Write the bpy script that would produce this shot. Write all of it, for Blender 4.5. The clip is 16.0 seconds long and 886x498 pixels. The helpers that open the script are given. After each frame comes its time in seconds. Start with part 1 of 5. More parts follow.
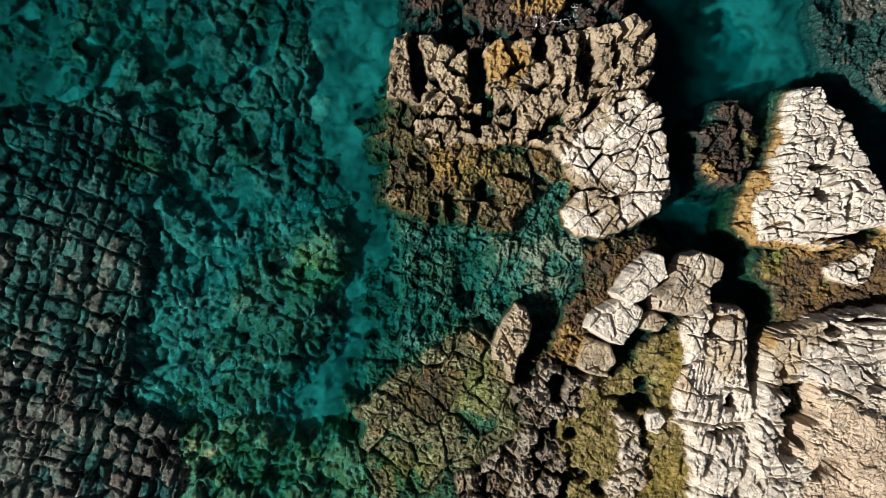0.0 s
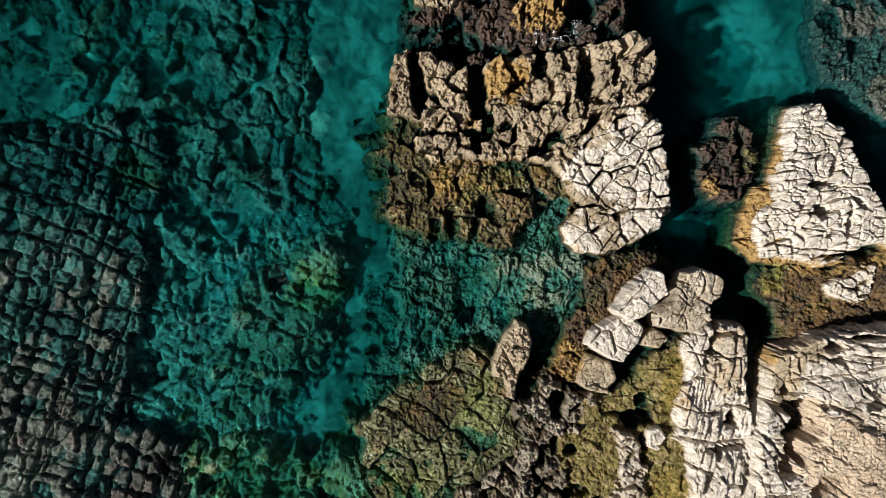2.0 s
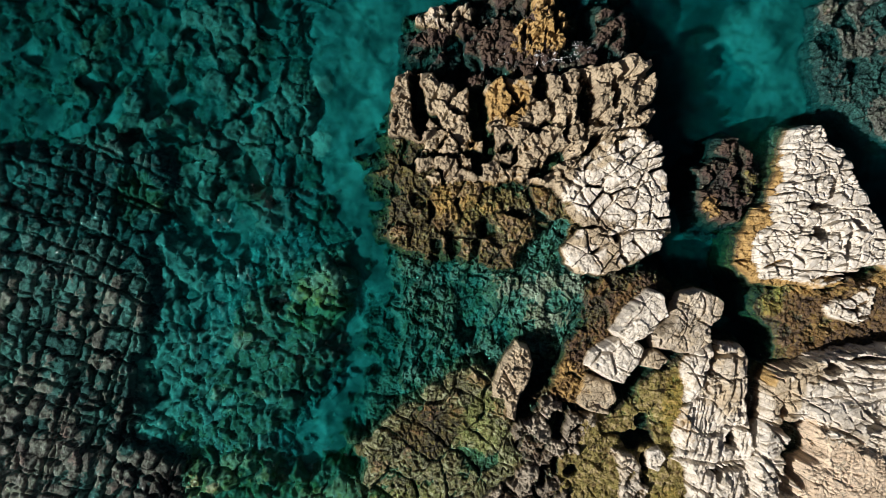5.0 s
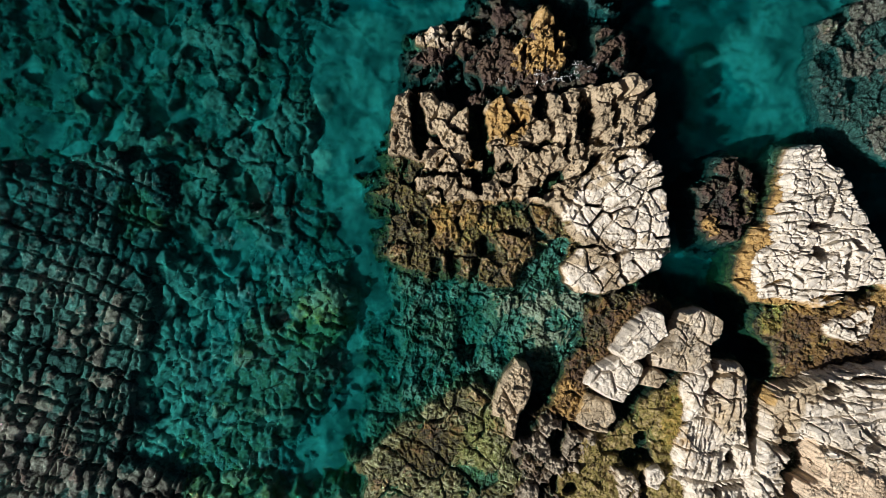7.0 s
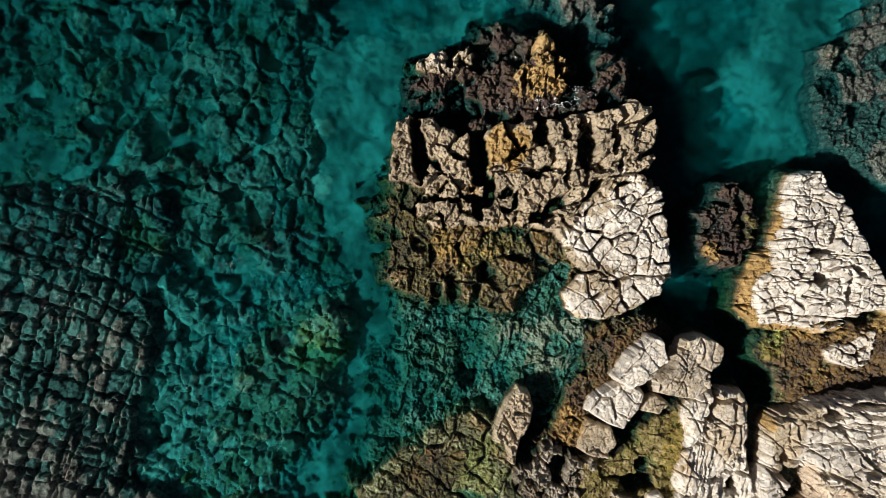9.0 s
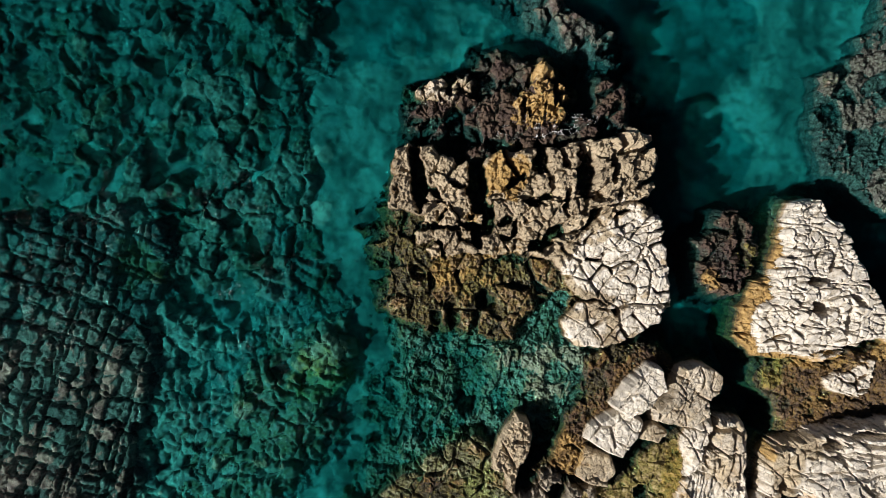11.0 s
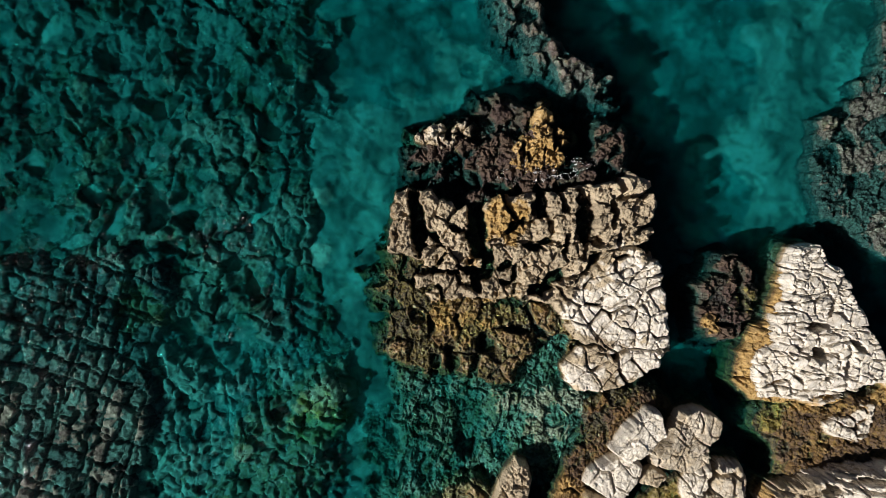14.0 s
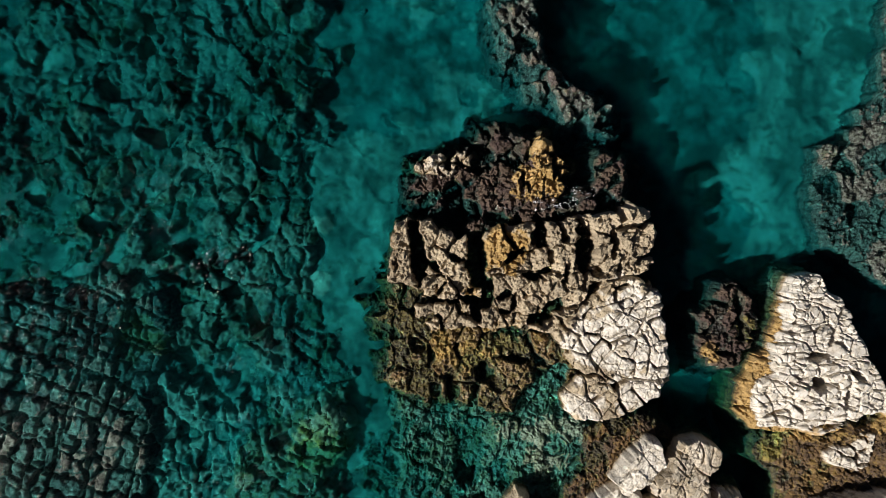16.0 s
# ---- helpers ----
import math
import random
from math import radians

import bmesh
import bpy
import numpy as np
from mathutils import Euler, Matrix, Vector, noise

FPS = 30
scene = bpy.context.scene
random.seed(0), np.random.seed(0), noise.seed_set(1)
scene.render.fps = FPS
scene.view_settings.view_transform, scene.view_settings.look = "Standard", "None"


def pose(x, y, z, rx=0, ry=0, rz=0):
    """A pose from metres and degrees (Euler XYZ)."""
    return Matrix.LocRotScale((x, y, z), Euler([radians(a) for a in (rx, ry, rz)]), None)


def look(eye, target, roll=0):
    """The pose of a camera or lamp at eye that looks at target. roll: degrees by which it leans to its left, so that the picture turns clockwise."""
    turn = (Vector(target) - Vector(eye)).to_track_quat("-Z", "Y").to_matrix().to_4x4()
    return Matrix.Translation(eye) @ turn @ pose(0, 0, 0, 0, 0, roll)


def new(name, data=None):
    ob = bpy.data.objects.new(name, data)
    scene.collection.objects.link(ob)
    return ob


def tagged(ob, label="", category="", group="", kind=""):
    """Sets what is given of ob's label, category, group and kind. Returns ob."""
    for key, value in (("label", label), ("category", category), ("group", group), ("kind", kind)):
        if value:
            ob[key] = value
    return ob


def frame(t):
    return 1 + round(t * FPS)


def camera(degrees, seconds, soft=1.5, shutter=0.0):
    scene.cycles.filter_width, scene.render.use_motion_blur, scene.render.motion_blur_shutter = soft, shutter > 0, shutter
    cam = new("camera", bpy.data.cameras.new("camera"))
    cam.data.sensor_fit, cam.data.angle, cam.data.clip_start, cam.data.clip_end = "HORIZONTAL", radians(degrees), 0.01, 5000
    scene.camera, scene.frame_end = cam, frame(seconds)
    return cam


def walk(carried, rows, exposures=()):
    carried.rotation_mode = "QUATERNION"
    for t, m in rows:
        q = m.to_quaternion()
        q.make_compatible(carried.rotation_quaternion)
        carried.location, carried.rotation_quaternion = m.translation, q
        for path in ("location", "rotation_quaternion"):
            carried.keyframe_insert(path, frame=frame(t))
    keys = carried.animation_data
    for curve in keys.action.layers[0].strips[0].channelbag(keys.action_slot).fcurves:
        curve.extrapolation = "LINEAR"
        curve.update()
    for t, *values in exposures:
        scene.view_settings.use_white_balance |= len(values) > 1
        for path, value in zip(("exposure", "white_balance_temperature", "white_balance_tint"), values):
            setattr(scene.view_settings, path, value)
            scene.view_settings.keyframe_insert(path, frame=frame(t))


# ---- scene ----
EYE, METRES = 22.45, 6.96
cam = camera(73.0, 16.0, soft=0.55)
ROWS = [
    (0.0, 0.0, 0.0, 0.0, 0.0, 0.0, -0.0),
    (0.5, -0.0004, 0.0001, 0.0243, -0.0, -0.03, 0.02),
    (1.0, -0.0003, 0.0, 0.0461, -0.01, -0.01, 0.01),
    (1.5, 0.0002, -0.0001, 0.0685, 0.01, -0.03, 0.01),
    (2.0, 0.0005, -0.0012, 0.0892, 0.02, -0.01, 0.01),
    (2.5, 0.0004, -0.0025, 0.1092, 0.03, 0.0, -0.01),
    (3.0, -0.0002, -0.0038, 0.1278, 0.04, 0.04, -0.01),
    (3.5, 0.0005, -0.0051, 0.1504, 0.08, -0.04, -0.01),
    (4.0, -0.0001, -0.0068, 0.1677, 0.08, -0.02, -0.01),
    (6.5, -0.0027, -0.0123, 0.2775, 0.04, -0.11, -0.04),
    (7.0, -0.0023, -0.0149, 0.3088, 0.06, -0.12, -0.05),
    (7.5, -0.0009, -0.0164, 0.3419, 0.09, -0.13, -0.03),
    (8.0, -0.0003, -0.0173, 0.3757, 0.12, -0.13, -0.04),
    (8.5, 0.0004, -0.019, 0.4066, 0.16, -0.04, -0.06),
    (9.0, 0.0006, -0.0191, 0.4434, 0.17, -0.06, -0.05),
    (11.5, 0.0066, -0.0135, 0.6405, 0.18, -0.21, -0.08),
    (12.0, 0.0079, -0.015, 0.6794, 0.21, -0.19, -0.09),
    (12.5, 0.0105, -0.0155, 0.72, 0.24, -0.2, -0.09),
    (13.0, 0.0118, -0.0176, 0.7585, 0.26, -0.14, -0.08),
    (13.5, 0.0147, -0.0173, 0.8001, 0.29, -0.19, -0.05),
    (14.0, 0.0181, -0.019, 0.8389, 0.35, -0.19, -0.04),
    (14.5, 0.0197, -0.0198, 0.8762, 0.36, -0.16, -0.02),
    (15.0, 0.0229, -0.0202, 0.9187, 0.42, -0.24, 0.02),
    (15.5, 0.0248, -0.021, 0.9587, 0.45, -0.23, 0.04),
    (16.0, 0.0277, -0.0233, 0.9981, 0.5, -0.19, 0.06),
]
walk(cam, [(t, pose(0, 0, EYE, -90, 0, 0) @ pose(METRES * x, METRES * y, METRES * z, 90 + pitch, roll, yaw)) for t, x, y, z, yaw, pitch, roll in ROWS],
     [(0.0, 0.18), (16.0, 0.18)])

# ---- light: a clear sky and one low sun ----
SUN_HEIGHT = radians(36)
SHADE = Vector((math.cos(radians(28)), math.sin(radians(28)), 0))  # the way shadows fall
world = bpy.data.worlds.new("sky")
scene.world = world
world.use_nodes = True
sky = world.node_tree.nodes.new("ShaderNodeTexSky")
sky.sky_type, sky.sun_disc = "NISHITA", False
sky.sun_elevation = SUN_HEIGHT
sky.air_density, sky.dust_density = 0.28, 0.2
sky.sun_rotation = math.atan2(-SHADE.x, -SHADE.y)
backdrop_light = world.node_tree.nodes["Background"]
backdrop_light.inputs[1].default_value = 0.032
world.node_tree.links.new(sky.outputs[0], backdrop_light.inputs[0])
sun = new("sun", bpy.data.lights.new("sun", "SUN"))
sun.data.energy, sun.data.angle, sun.data.color = 5.0, radians(1.0), (1.0, 0.94, 0.85)
sun.matrix_world = look(-SHADE * 40 * math.cos(SUN_HEIGHT) + Vector((0, 0, 40 * math.sin(SUN_HEIGHT))), (0, 0, 0))


# ---- materials ----
class Nodes:
    """A short way to write node materials."""

    def __init__(self, name):
        self.material = bpy.data.materials.new(name)
        self.material.use_nodes = True
        self.tree = self.material.node_tree
        self.bsdf = self.tree.nodes["Principled BSDF"]
        self.output = self.tree.nodes["Material Output"]

    def put(self, target, value):
        if isinstance(value, bpy.types.NodeSocket):
            self.tree.links.new(value, target)
        else:
            target.default_value = value

    def add(self, kind, *values, **settings):
        node = self.tree.nodes.new(kind)
        for index, value in enumerate(values):
            if value is not None:
                self.put(node.inputs[index], value)
        return node

    def math(self, op, a, b=0.0, c=None):
        node = self.add("ShaderNodeMath", a, b)
        node.operation = op
        if c is not None:
            self.put(node.inputs[2], c)
        return node.outputs[0]

    def mix(self, factor, a, b, blend="MIX"):
        node = self.tree.nodes.new("ShaderNodeMix")
        node.data_type, node.blend_type = "RGBA", blend
        self.put(node.inputs[0], factor)
        self.put(node.inputs[6], (*a, 1) if isinstance(a, tuple) else a)
        self.put(node.inputs[7], (*b, 1) if isinstance(b, tuple) else b)
        return node.outputs[2]

    def noise(self, where, scale, detail=5, rough=0.6, warp=0.0):
        node = self.tree.nodes.new("ShaderNodeTexNoise")
        self.put(node.inputs["Vector"], where)
        for key, value in (("Scale", scale), ("Detail", detail), ("Roughness", rough), ("Distortion", warp)):
            node.inputs[key].default_value = value
        return node.outputs[0]

    def ramp(self, value, low, high):
        node = self.add("ShaderNodeMapRange", value, low, high, 0.0, 1.0)
        node.interpolation_type = "SMOOTHSTEP"
        return node.outputs[0]


def rock_material(name, silted=0.0, tan=(0.57, 0.47, 0.335), dusk=(0.36, 0.29, 0.205), weeds=((0.11, 0.06, 0.024), (0.062, 0.04, 0.036)), tips=((0.17, 0.11, 0.03), (0.22, 0.155, 0.06)), light=(0.64, 0.53, 0.385)):
    """Limestone with its cover: bleached crust, ochre algae, brown weed and green turf, spread by the cover attribute. Sunken rock is silted and smoother."""
    n = Nodes(name)
    where = n.tree.nodes.new("ShaderNodeNewGeometry").outputs["Position"]
    cover = n.tree.nodes.new("ShaderNodeAttribute")
    cover.attribute_name = "cover"
    parts = n.add("ShaderNodeSeparateColor", cover.outputs["Color"])
    bleached, ochre, weed, turf = parts.outputs[0], parts.outputs[1], parts.outputs[2], cover.outputs["Alpha"]
    broad = n.noise(where, 1.1, 6, 0.65, 0.4)
    middle = n.noise(where, 5.0, 6, 0.65, 0.3)
    grain = n.noise(where, 26.0, 5, 0.75)
    # net of hairline cracks too fine for the mesh
    crack_net = n.tree.nodes.new("ShaderNodeTexVoronoi")
    crack_net.feature = "DISTANCE_TO_EDGE"
    crack_net.inputs["Scale"].default_value = 3.2
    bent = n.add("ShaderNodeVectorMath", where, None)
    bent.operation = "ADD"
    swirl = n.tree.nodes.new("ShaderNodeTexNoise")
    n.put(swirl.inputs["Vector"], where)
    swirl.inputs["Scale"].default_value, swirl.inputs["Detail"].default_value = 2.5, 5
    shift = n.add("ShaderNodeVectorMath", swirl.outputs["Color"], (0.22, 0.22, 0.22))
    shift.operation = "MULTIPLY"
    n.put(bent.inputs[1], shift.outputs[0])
    n.put(crack_net.inputs["Vector"], bent.outputs[0])
    crack_lines = n.math("MULTIPLY", n.add("ShaderNodeMapRange", crack_net.outputs["Distance"], 0.0, 0.055, 1.0, 0.0).outputs[0], n.ramp(broad, 0.42, 0.6))
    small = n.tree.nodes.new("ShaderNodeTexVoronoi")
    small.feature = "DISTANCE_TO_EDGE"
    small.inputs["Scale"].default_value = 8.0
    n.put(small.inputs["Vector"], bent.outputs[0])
    crack_lines = n.math("MAXIMUM", crack_lines, n.math("MULTIPLY", n.add("ShaderNodeMapRange", small.outputs["Distance"], 0.0, 0.05, 1.0, 0.0).outputs[0], n.ramp(middle, 0.48, 0.62)))
    island = n.tree.nodes.new("ShaderNodeObjectInfo").outputs["Random"]
    # bare stone: grey to tan, pocked with dark specks
    stone = n.mix(n.ramp(broad, 0.35, 0.65), tan, dusk)
    stone = n.mix(n.ramp(middle, 0.52, 0.72), stone, light)
    stone = n.mix(n.math("MULTIPLY", n.ramp(grain, 0.56, 0.75), 0.65), stone, (0.07, 0.06, 0.05))
    stone = n.mix(0.28, stone, n.mix(island, tuple(0.3 * c for c in dusk), light))
    pale = n.mix(n.ramp(middle, 0.35, 0.7), (0.76, 0.715, 0.66), (0.62, 0.55, 0.45))
    pale = n.mix(n.math("MULTIPLY", n.ramp(grain, 0.57, 0.7), 0.75), pale, (0.20, 0.17, 0.14))
    # shade of the hairline cracks, painted into both stone colours as dark lines
    pale = n.mix(n.math("MULTIPLY", crack_lines, 0.85), pale, (0.09, 0.075, 0.06))
    stone = n.mix(n.math("MULTIPLY", crack_lines, 0.85), stone, (0.05, 0.04, 0.03))
    stone = n.mix(n.math("MULTIPLY", n.ramp(n.noise(where, 14.0, 4, 0.7), 0.55, 0.66), 0.6), stone, tuple(0.45 * c for c in dusk))
    edge = n.math("ADD", bleached, n.math("MULTIPLY", n.math("SUBTRACT", middle, 0.5), 1.1))
    edge = n.math("ADD", edge, n.math("MULTIPLY", n.math("SUBTRACT", n.noise(where, 0.9, 5, 0.6, 0.6), 0.52), 0.9))
    colour = n.mix(n.ramp(edge, 0.25, 0.7), stone, pale)
    gold = n.mix(n.ramp(middle, 0.35, 0.65), (0.50, 0.31, 0.09), (0.27, 0.15, 0.035))
    gold = n.mix(n.ramp(grain, 0.5, 0.7), gold, (0.60, 0.44, 0.19))
    edge = n.math("ADD", ochre, n.math("MULTIPLY", n.math("SUBTRACT", n.math("ADD", middle, n.math("MULTIPLY", grain, 0.4)), 0.7), 1.6))
    colour = n.mix(n.math("MULTIPLY", n.ramp(edge, 0.2, 0.8), 0.8), colour, gold)
    moss = n.mix(n.ramp(middle, 0.35, 0.65), (0.27, 0.22, 0.03), (0.12, 0.115, 0.03))
    moss = n.mix(n.ramp(grain, 0.5, 0.75), moss, (0.26, 0.26, 0.16))
    edge = n.math("ADD", turf, n.math("MULTIPLY", n.math("SUBTRACT", middle, 0.5), 1.6))
    colour = n.mix(n.math("MULTIPLY", n.ramp(edge, 0.15, 0.75), 0.92), colour, moss)
    brown = n.mix(n.ramp(broad, 0.4, 0.6), *weeds)
    mottle = n.noise(where, 8.0, 4, 0.6, 0.6)
    brown = n.mix(n.ramp(mottle, 0.5, 0.66), brown, tips[0])
    brown = n.mix(n.ramp(mottle, 0.46, 0.34), brown, (0.028, 0.02, 0.016))
    brown = n.mix(n.math("MULTIPLY", n.ramp(grain, 0.55, 0.72), 0.4), brown, tips[1])
    edge = n.math("ADD", weed, n.math("MULTIPLY", n.math("SUBTRACT", n.noise(where, 3.0, 6, 0.7, 0.5), 0.5), 1.5))
    edge = n.math("ADD", edge, n.math("MULTIPLY", n.math("SUBTRACT", n.noise(where, 0.6, 4, 0.6, 0.4), 0.5), 1.6 if silted else 0.5))
    colour = n.mix(n.math("MULTIPLY", n.ramp(edge, 0.2, 0.8), 0.92), colour, brown)
    if silted:
        silt = n.ramp(n.math("ADD", n.noise(where, 1.6, 5, 0.6, 0.5), n.math("MULTIPLY", n.math("SUBTRACT", broad, 0.5), 0.8)), 0.36, 0.62)
        colour = n.mix(n.math("MULTIPLY", silt, silted), colour, (0.40, 0.42, 0.35) if silted > 0.6 else (0.33, 0.345, 0.285))
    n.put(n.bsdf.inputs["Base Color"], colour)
    n.put(n.bsdf.inputs["Roughness"], 0.9)
    n.bsdf.inputs["Specular IOR Level"].default_value = 0.2
    crumbs = n.noise(where, 12.0, 5, 0.7, 0.4)
    relief = n.math("ADD", n.math("MULTIPLY", middle, 0.2), n.math("MULTIPLY", grain, 0.3))
    relief = n.math("ADD", relief, n.math("MULTIPLY", crumbs, 0.1 if silted else 0.85))
    relief = n.math("SUBTRACT", relief, n.math("MULTIPLY", crack_lines, 0.1 if silted else 0.5))
    bump = n.tree.nodes.new("ShaderNodeBump")
    bump.inputs["Distance"].default_value = 0.03 if silted else 0.065
    n.put(bump.inputs["Strength"], n.math("SUBTRACT", 0.8, n.math("MULTIPLY", bleached, 0.45)))
    n.put(bump.inputs["Height"], relief)
    n.put(n.bsdf.inputs["Normal"], bump.outputs[0])
    return n.material


def sand_material():
    n = Nodes("sand")
    where = n.tree.nodes.new("ShaderNodeNewGeometry").outputs["Position"]
    broad = n.noise(where, 0.28, 4, 0.6, 0.8)
    middle = n.noise(where, 1.1, 4, 0.55, 0.8)
    grain = n.noise(where, 6.0, 4, 0.6)
    colour = n.mix(n.ramp(broad, 0.38, 0.62), (0.42, 0.43, 0.35), (0.18, 0.195, 0.16))
    colour = n.mix(n.math("MULTIPLY", n.ramp(middle, 0.48, 0.64), 0.75), colour, (0.06, 0.075, 0.06))
    colour = n.mix(n.math("MULTIPLY", n.ramp(n.noise(where, 2.6, 4, 0.6, 1.0), 0.52, 0.68), 0.6), colour, (0.07, 0.085, 0.065))
    colour = n.mix(n.math("MULTIPLY", n.ramp(grain, 0.45, 0.8), 0.4), colour, (0.14, 0.15, 0.12))
    n.put(n.bsdf.inputs["Base Color"], colour)
    n.put(n.bsdf.inputs["Roughness"], 0.95)
    bump = n.tree.nodes.new("ShaderNodeBump")
    bump.inputs["Strength"].default_value, bump.inputs["Distance"].default_value = 0.4, 0.15
    n.put(bump.inputs["Height"], n.math("ADD", middle, n.math("MULTIPLY", grain, 0.15)))
    n.put(n.bsdf.inputs["Normal"], bump.outputs[0])
    return n.material


def water_material(name, tint, shine):
    """Clear sea water: a layer that takes out the red, and at the surface a rippled gloss."""
    n = Nodes(name)
    n.tree.nodes.remove(n.bsdf)
    if not shine:
        clear = n.add("ShaderNodeBsdfTransparent", (*tint, 1))
        n.put(n.output.inputs[0], clear.outputs[0])
        return n.material
    where = n.tree.nodes.new("ShaderNodeNewGeometry").outputs["Position"]
    bump = n.tree.nodes.new("ShaderNodeBump")
    bump.inputs["Strength"].default_value, bump.inputs["Distance"].default_value = 0.5, 0.03
    n.put(bump.inputs["Height"], n.math("ADD", n.noise(where, 2.5, 3, 0.5, 0.5), n.math("MULTIPLY", n.noise(where, 11.0, 3, 0.6), 0.65)))
    clear = n.add("ShaderNodeBsdfRefraction", (*tint, 1), 0.045, 1.33)
    n.put(clear.inputs["Normal"], bump.outputs[0])
    gloss = n.add("ShaderNodeBsdfGlossy", (1, 1, 1, 1), 0.04)
    n.put(gloss.inputs["Normal"], bump.outputs[0])
    both = n.add("ShaderNodeMixShader", 0.011, clear.outputs[0], gloss.outputs[0])
    n.put(n.output.inputs[0], both.outputs[0])
    return n.material


COLD = dict(tan=(0.25, 0.245, 0.215), dusk=(0.11, 0.11, 0.10), light=(0.40, 0.395, 0.35))
STONES = dict(
    dry=rock_material("limestone"),
    reef=rock_material("reef_stone", 0.0, weeds=((0.125, 0.105, 0.095), (0.10, 0.074, 0.074)), tips=((0.21, 0.19, 0.17), (0.33, 0.315, 0.29)), **COLD),
    sunken=rock_material("sunken_limestone", 0.45, weeds=((0.08, 0.09, 0.05), (0.045, 0.052, 0.042)), tips=((0.14, 0.15, 0.075), (0.22, 0.22, 0.14)), **COLD),
    silted=rock_material("silted_stones", 0.85, weeds=((0.07, 0.08, 0.05), (0.04, 0.05, 0.04)), tips=((0.12, 0.13, 0.08), (0.18, 0.19, 0.13)), **COLD),
    earth=rock_material("earth_gravel", 0.0, tan=(0.82, 0.65, 0.49), dusk=(0.70, 0.54, 0.39), light=(0.86, 0.76, 0.63)),
    grey=rock_material("grey_limestone", 0.0, tan=(0.40, 0.35, 0.28), dusk=(0.19, 0.165, 0.13), light=(0.62, 0.56, 0.47)),
    wine=rock_material("wine_weed_rock", 0.0, weeds=((0.062, 0.038, 0.030), (0.045, 0.028, 0.034)), tips=((0.085, 0.058, 0.045), (0.19, 0.145, 0.125))),
)
SAND = sand_material()
froth = Nodes("foam")
froth.put(froth.bsdf.inputs["Base Color"], froth.mix(froth.noise(froth.tree.nodes.new("ShaderNodeNewGeometry").outputs["Position"], 20.0), (0.42, 0.42, 0.46), (0.75, 0.75, 0.78)))
froth.put(froth.bsdf.inputs["Roughness"], 0.6)
FOAM = froth.material
SURFACE = water_material("water_surface", (0.645, 0.83, 0.835), True)
DEPTHS = water_material("sea_water", (0.50, 0.825, 0.85), False)
crest = Nodes("ripple_crest")
crest.tree.nodes.remove(crest.bsdf)
crest.put(crest.output.inputs[0], crest.add("ShaderNodeMixShader", 0.02, crest.add("ShaderNodeBsdfRefraction", (1, 1, 1, 1), 0.0, 1.0).outputs[0], crest.add("ShaderNodeBsdfGlossy", (1, 1, 1, 1), 0.15).outputs[0]).outputs[0])
CREST = crest.material
DEEPEST = water_material("deep_sea_water", (0.42, 0.79, 0.815), False)

# ---- plan of the rocks: heights above the water, outlines, block sizes, cracks and cover, in metres ----
ZONES = {}
ZONES["boulder_field"] = dict(
    thing='boulder_field',
    label='dark sunken boulders with green turf on the sea floor',
    h=[(-17.0, 15.0, -1.65), (-17.0, 9.0, -1.4), (-12.0, 12.0, -1.3), (-8.0, 15.0, -1.4), (-8.0, 8.0, -1.05), (-5.0, 5.0, -1.05), (-12.0, 6.0, -1.0)],
    poly=[(-18.72, 18.65), (-4.97, 18.65), (-5.3, 15.33), (-5.63, 12.0), (-5.41, 9.34), (-4.97, 7.79), (-5.41, 6.45), (-4.6, 4.9), (-4.45, 3.35), (-4.2, 2.46), (-4.2, 1.1), (-4.7, 0.91), (-6.3, 2.46), (-7.85, 3.13), (-10.74, 2.46), (-11.84, 4.68), (-18.72, 4.68)],
    size=(0.9, 0.62, 35),
    stone="sunken",
    pits=0.0,
    shake=1.0,
    flat=0.04,
    lump=0.26,
    stray=0.5,
    amp=0.12,
    tilt=0.12,
    crack=(0.1, 0.11),
    round=0.3,
    closed=0.55,
    facet=0.05,
    slope=0.7,
    fine=0.05,
    cover=(0.0, 0, 0.42, 0.2),
    drop=0.14,
    warp=0.3,
    shoulder=0.45,
    fall=0.6,
    pebble=0.06,
    reach=1.8,
    knobs=[(0.06, 0.45)],
    slit=1.0,
    wobble=0.06,
)
REEF_JOINTS = []
for row in range(9):
    low = -18.6 + 1.02 * row + 0.25 * math.sin(3.7 * row)
    REEF_JOINTS.append([0.05 + 0.03 * (row % 3), (low, -10.8), (low + 2.0 + 0.2 * math.sin(row), -3.5), (low + 4.4, 5.4)])
for row in range(15):
    high = -9.6 + 1.05 * row + 0.2 * math.sin(5.1 * row)
    REEF_JOINTS.append([0.04 + 0.03 * (row % 2), (-18.3, high + 1.6), (-14.2, high + 0.5 + 0.2 * math.sin(2.3 * row)), (-10.0, high - 1.5)])
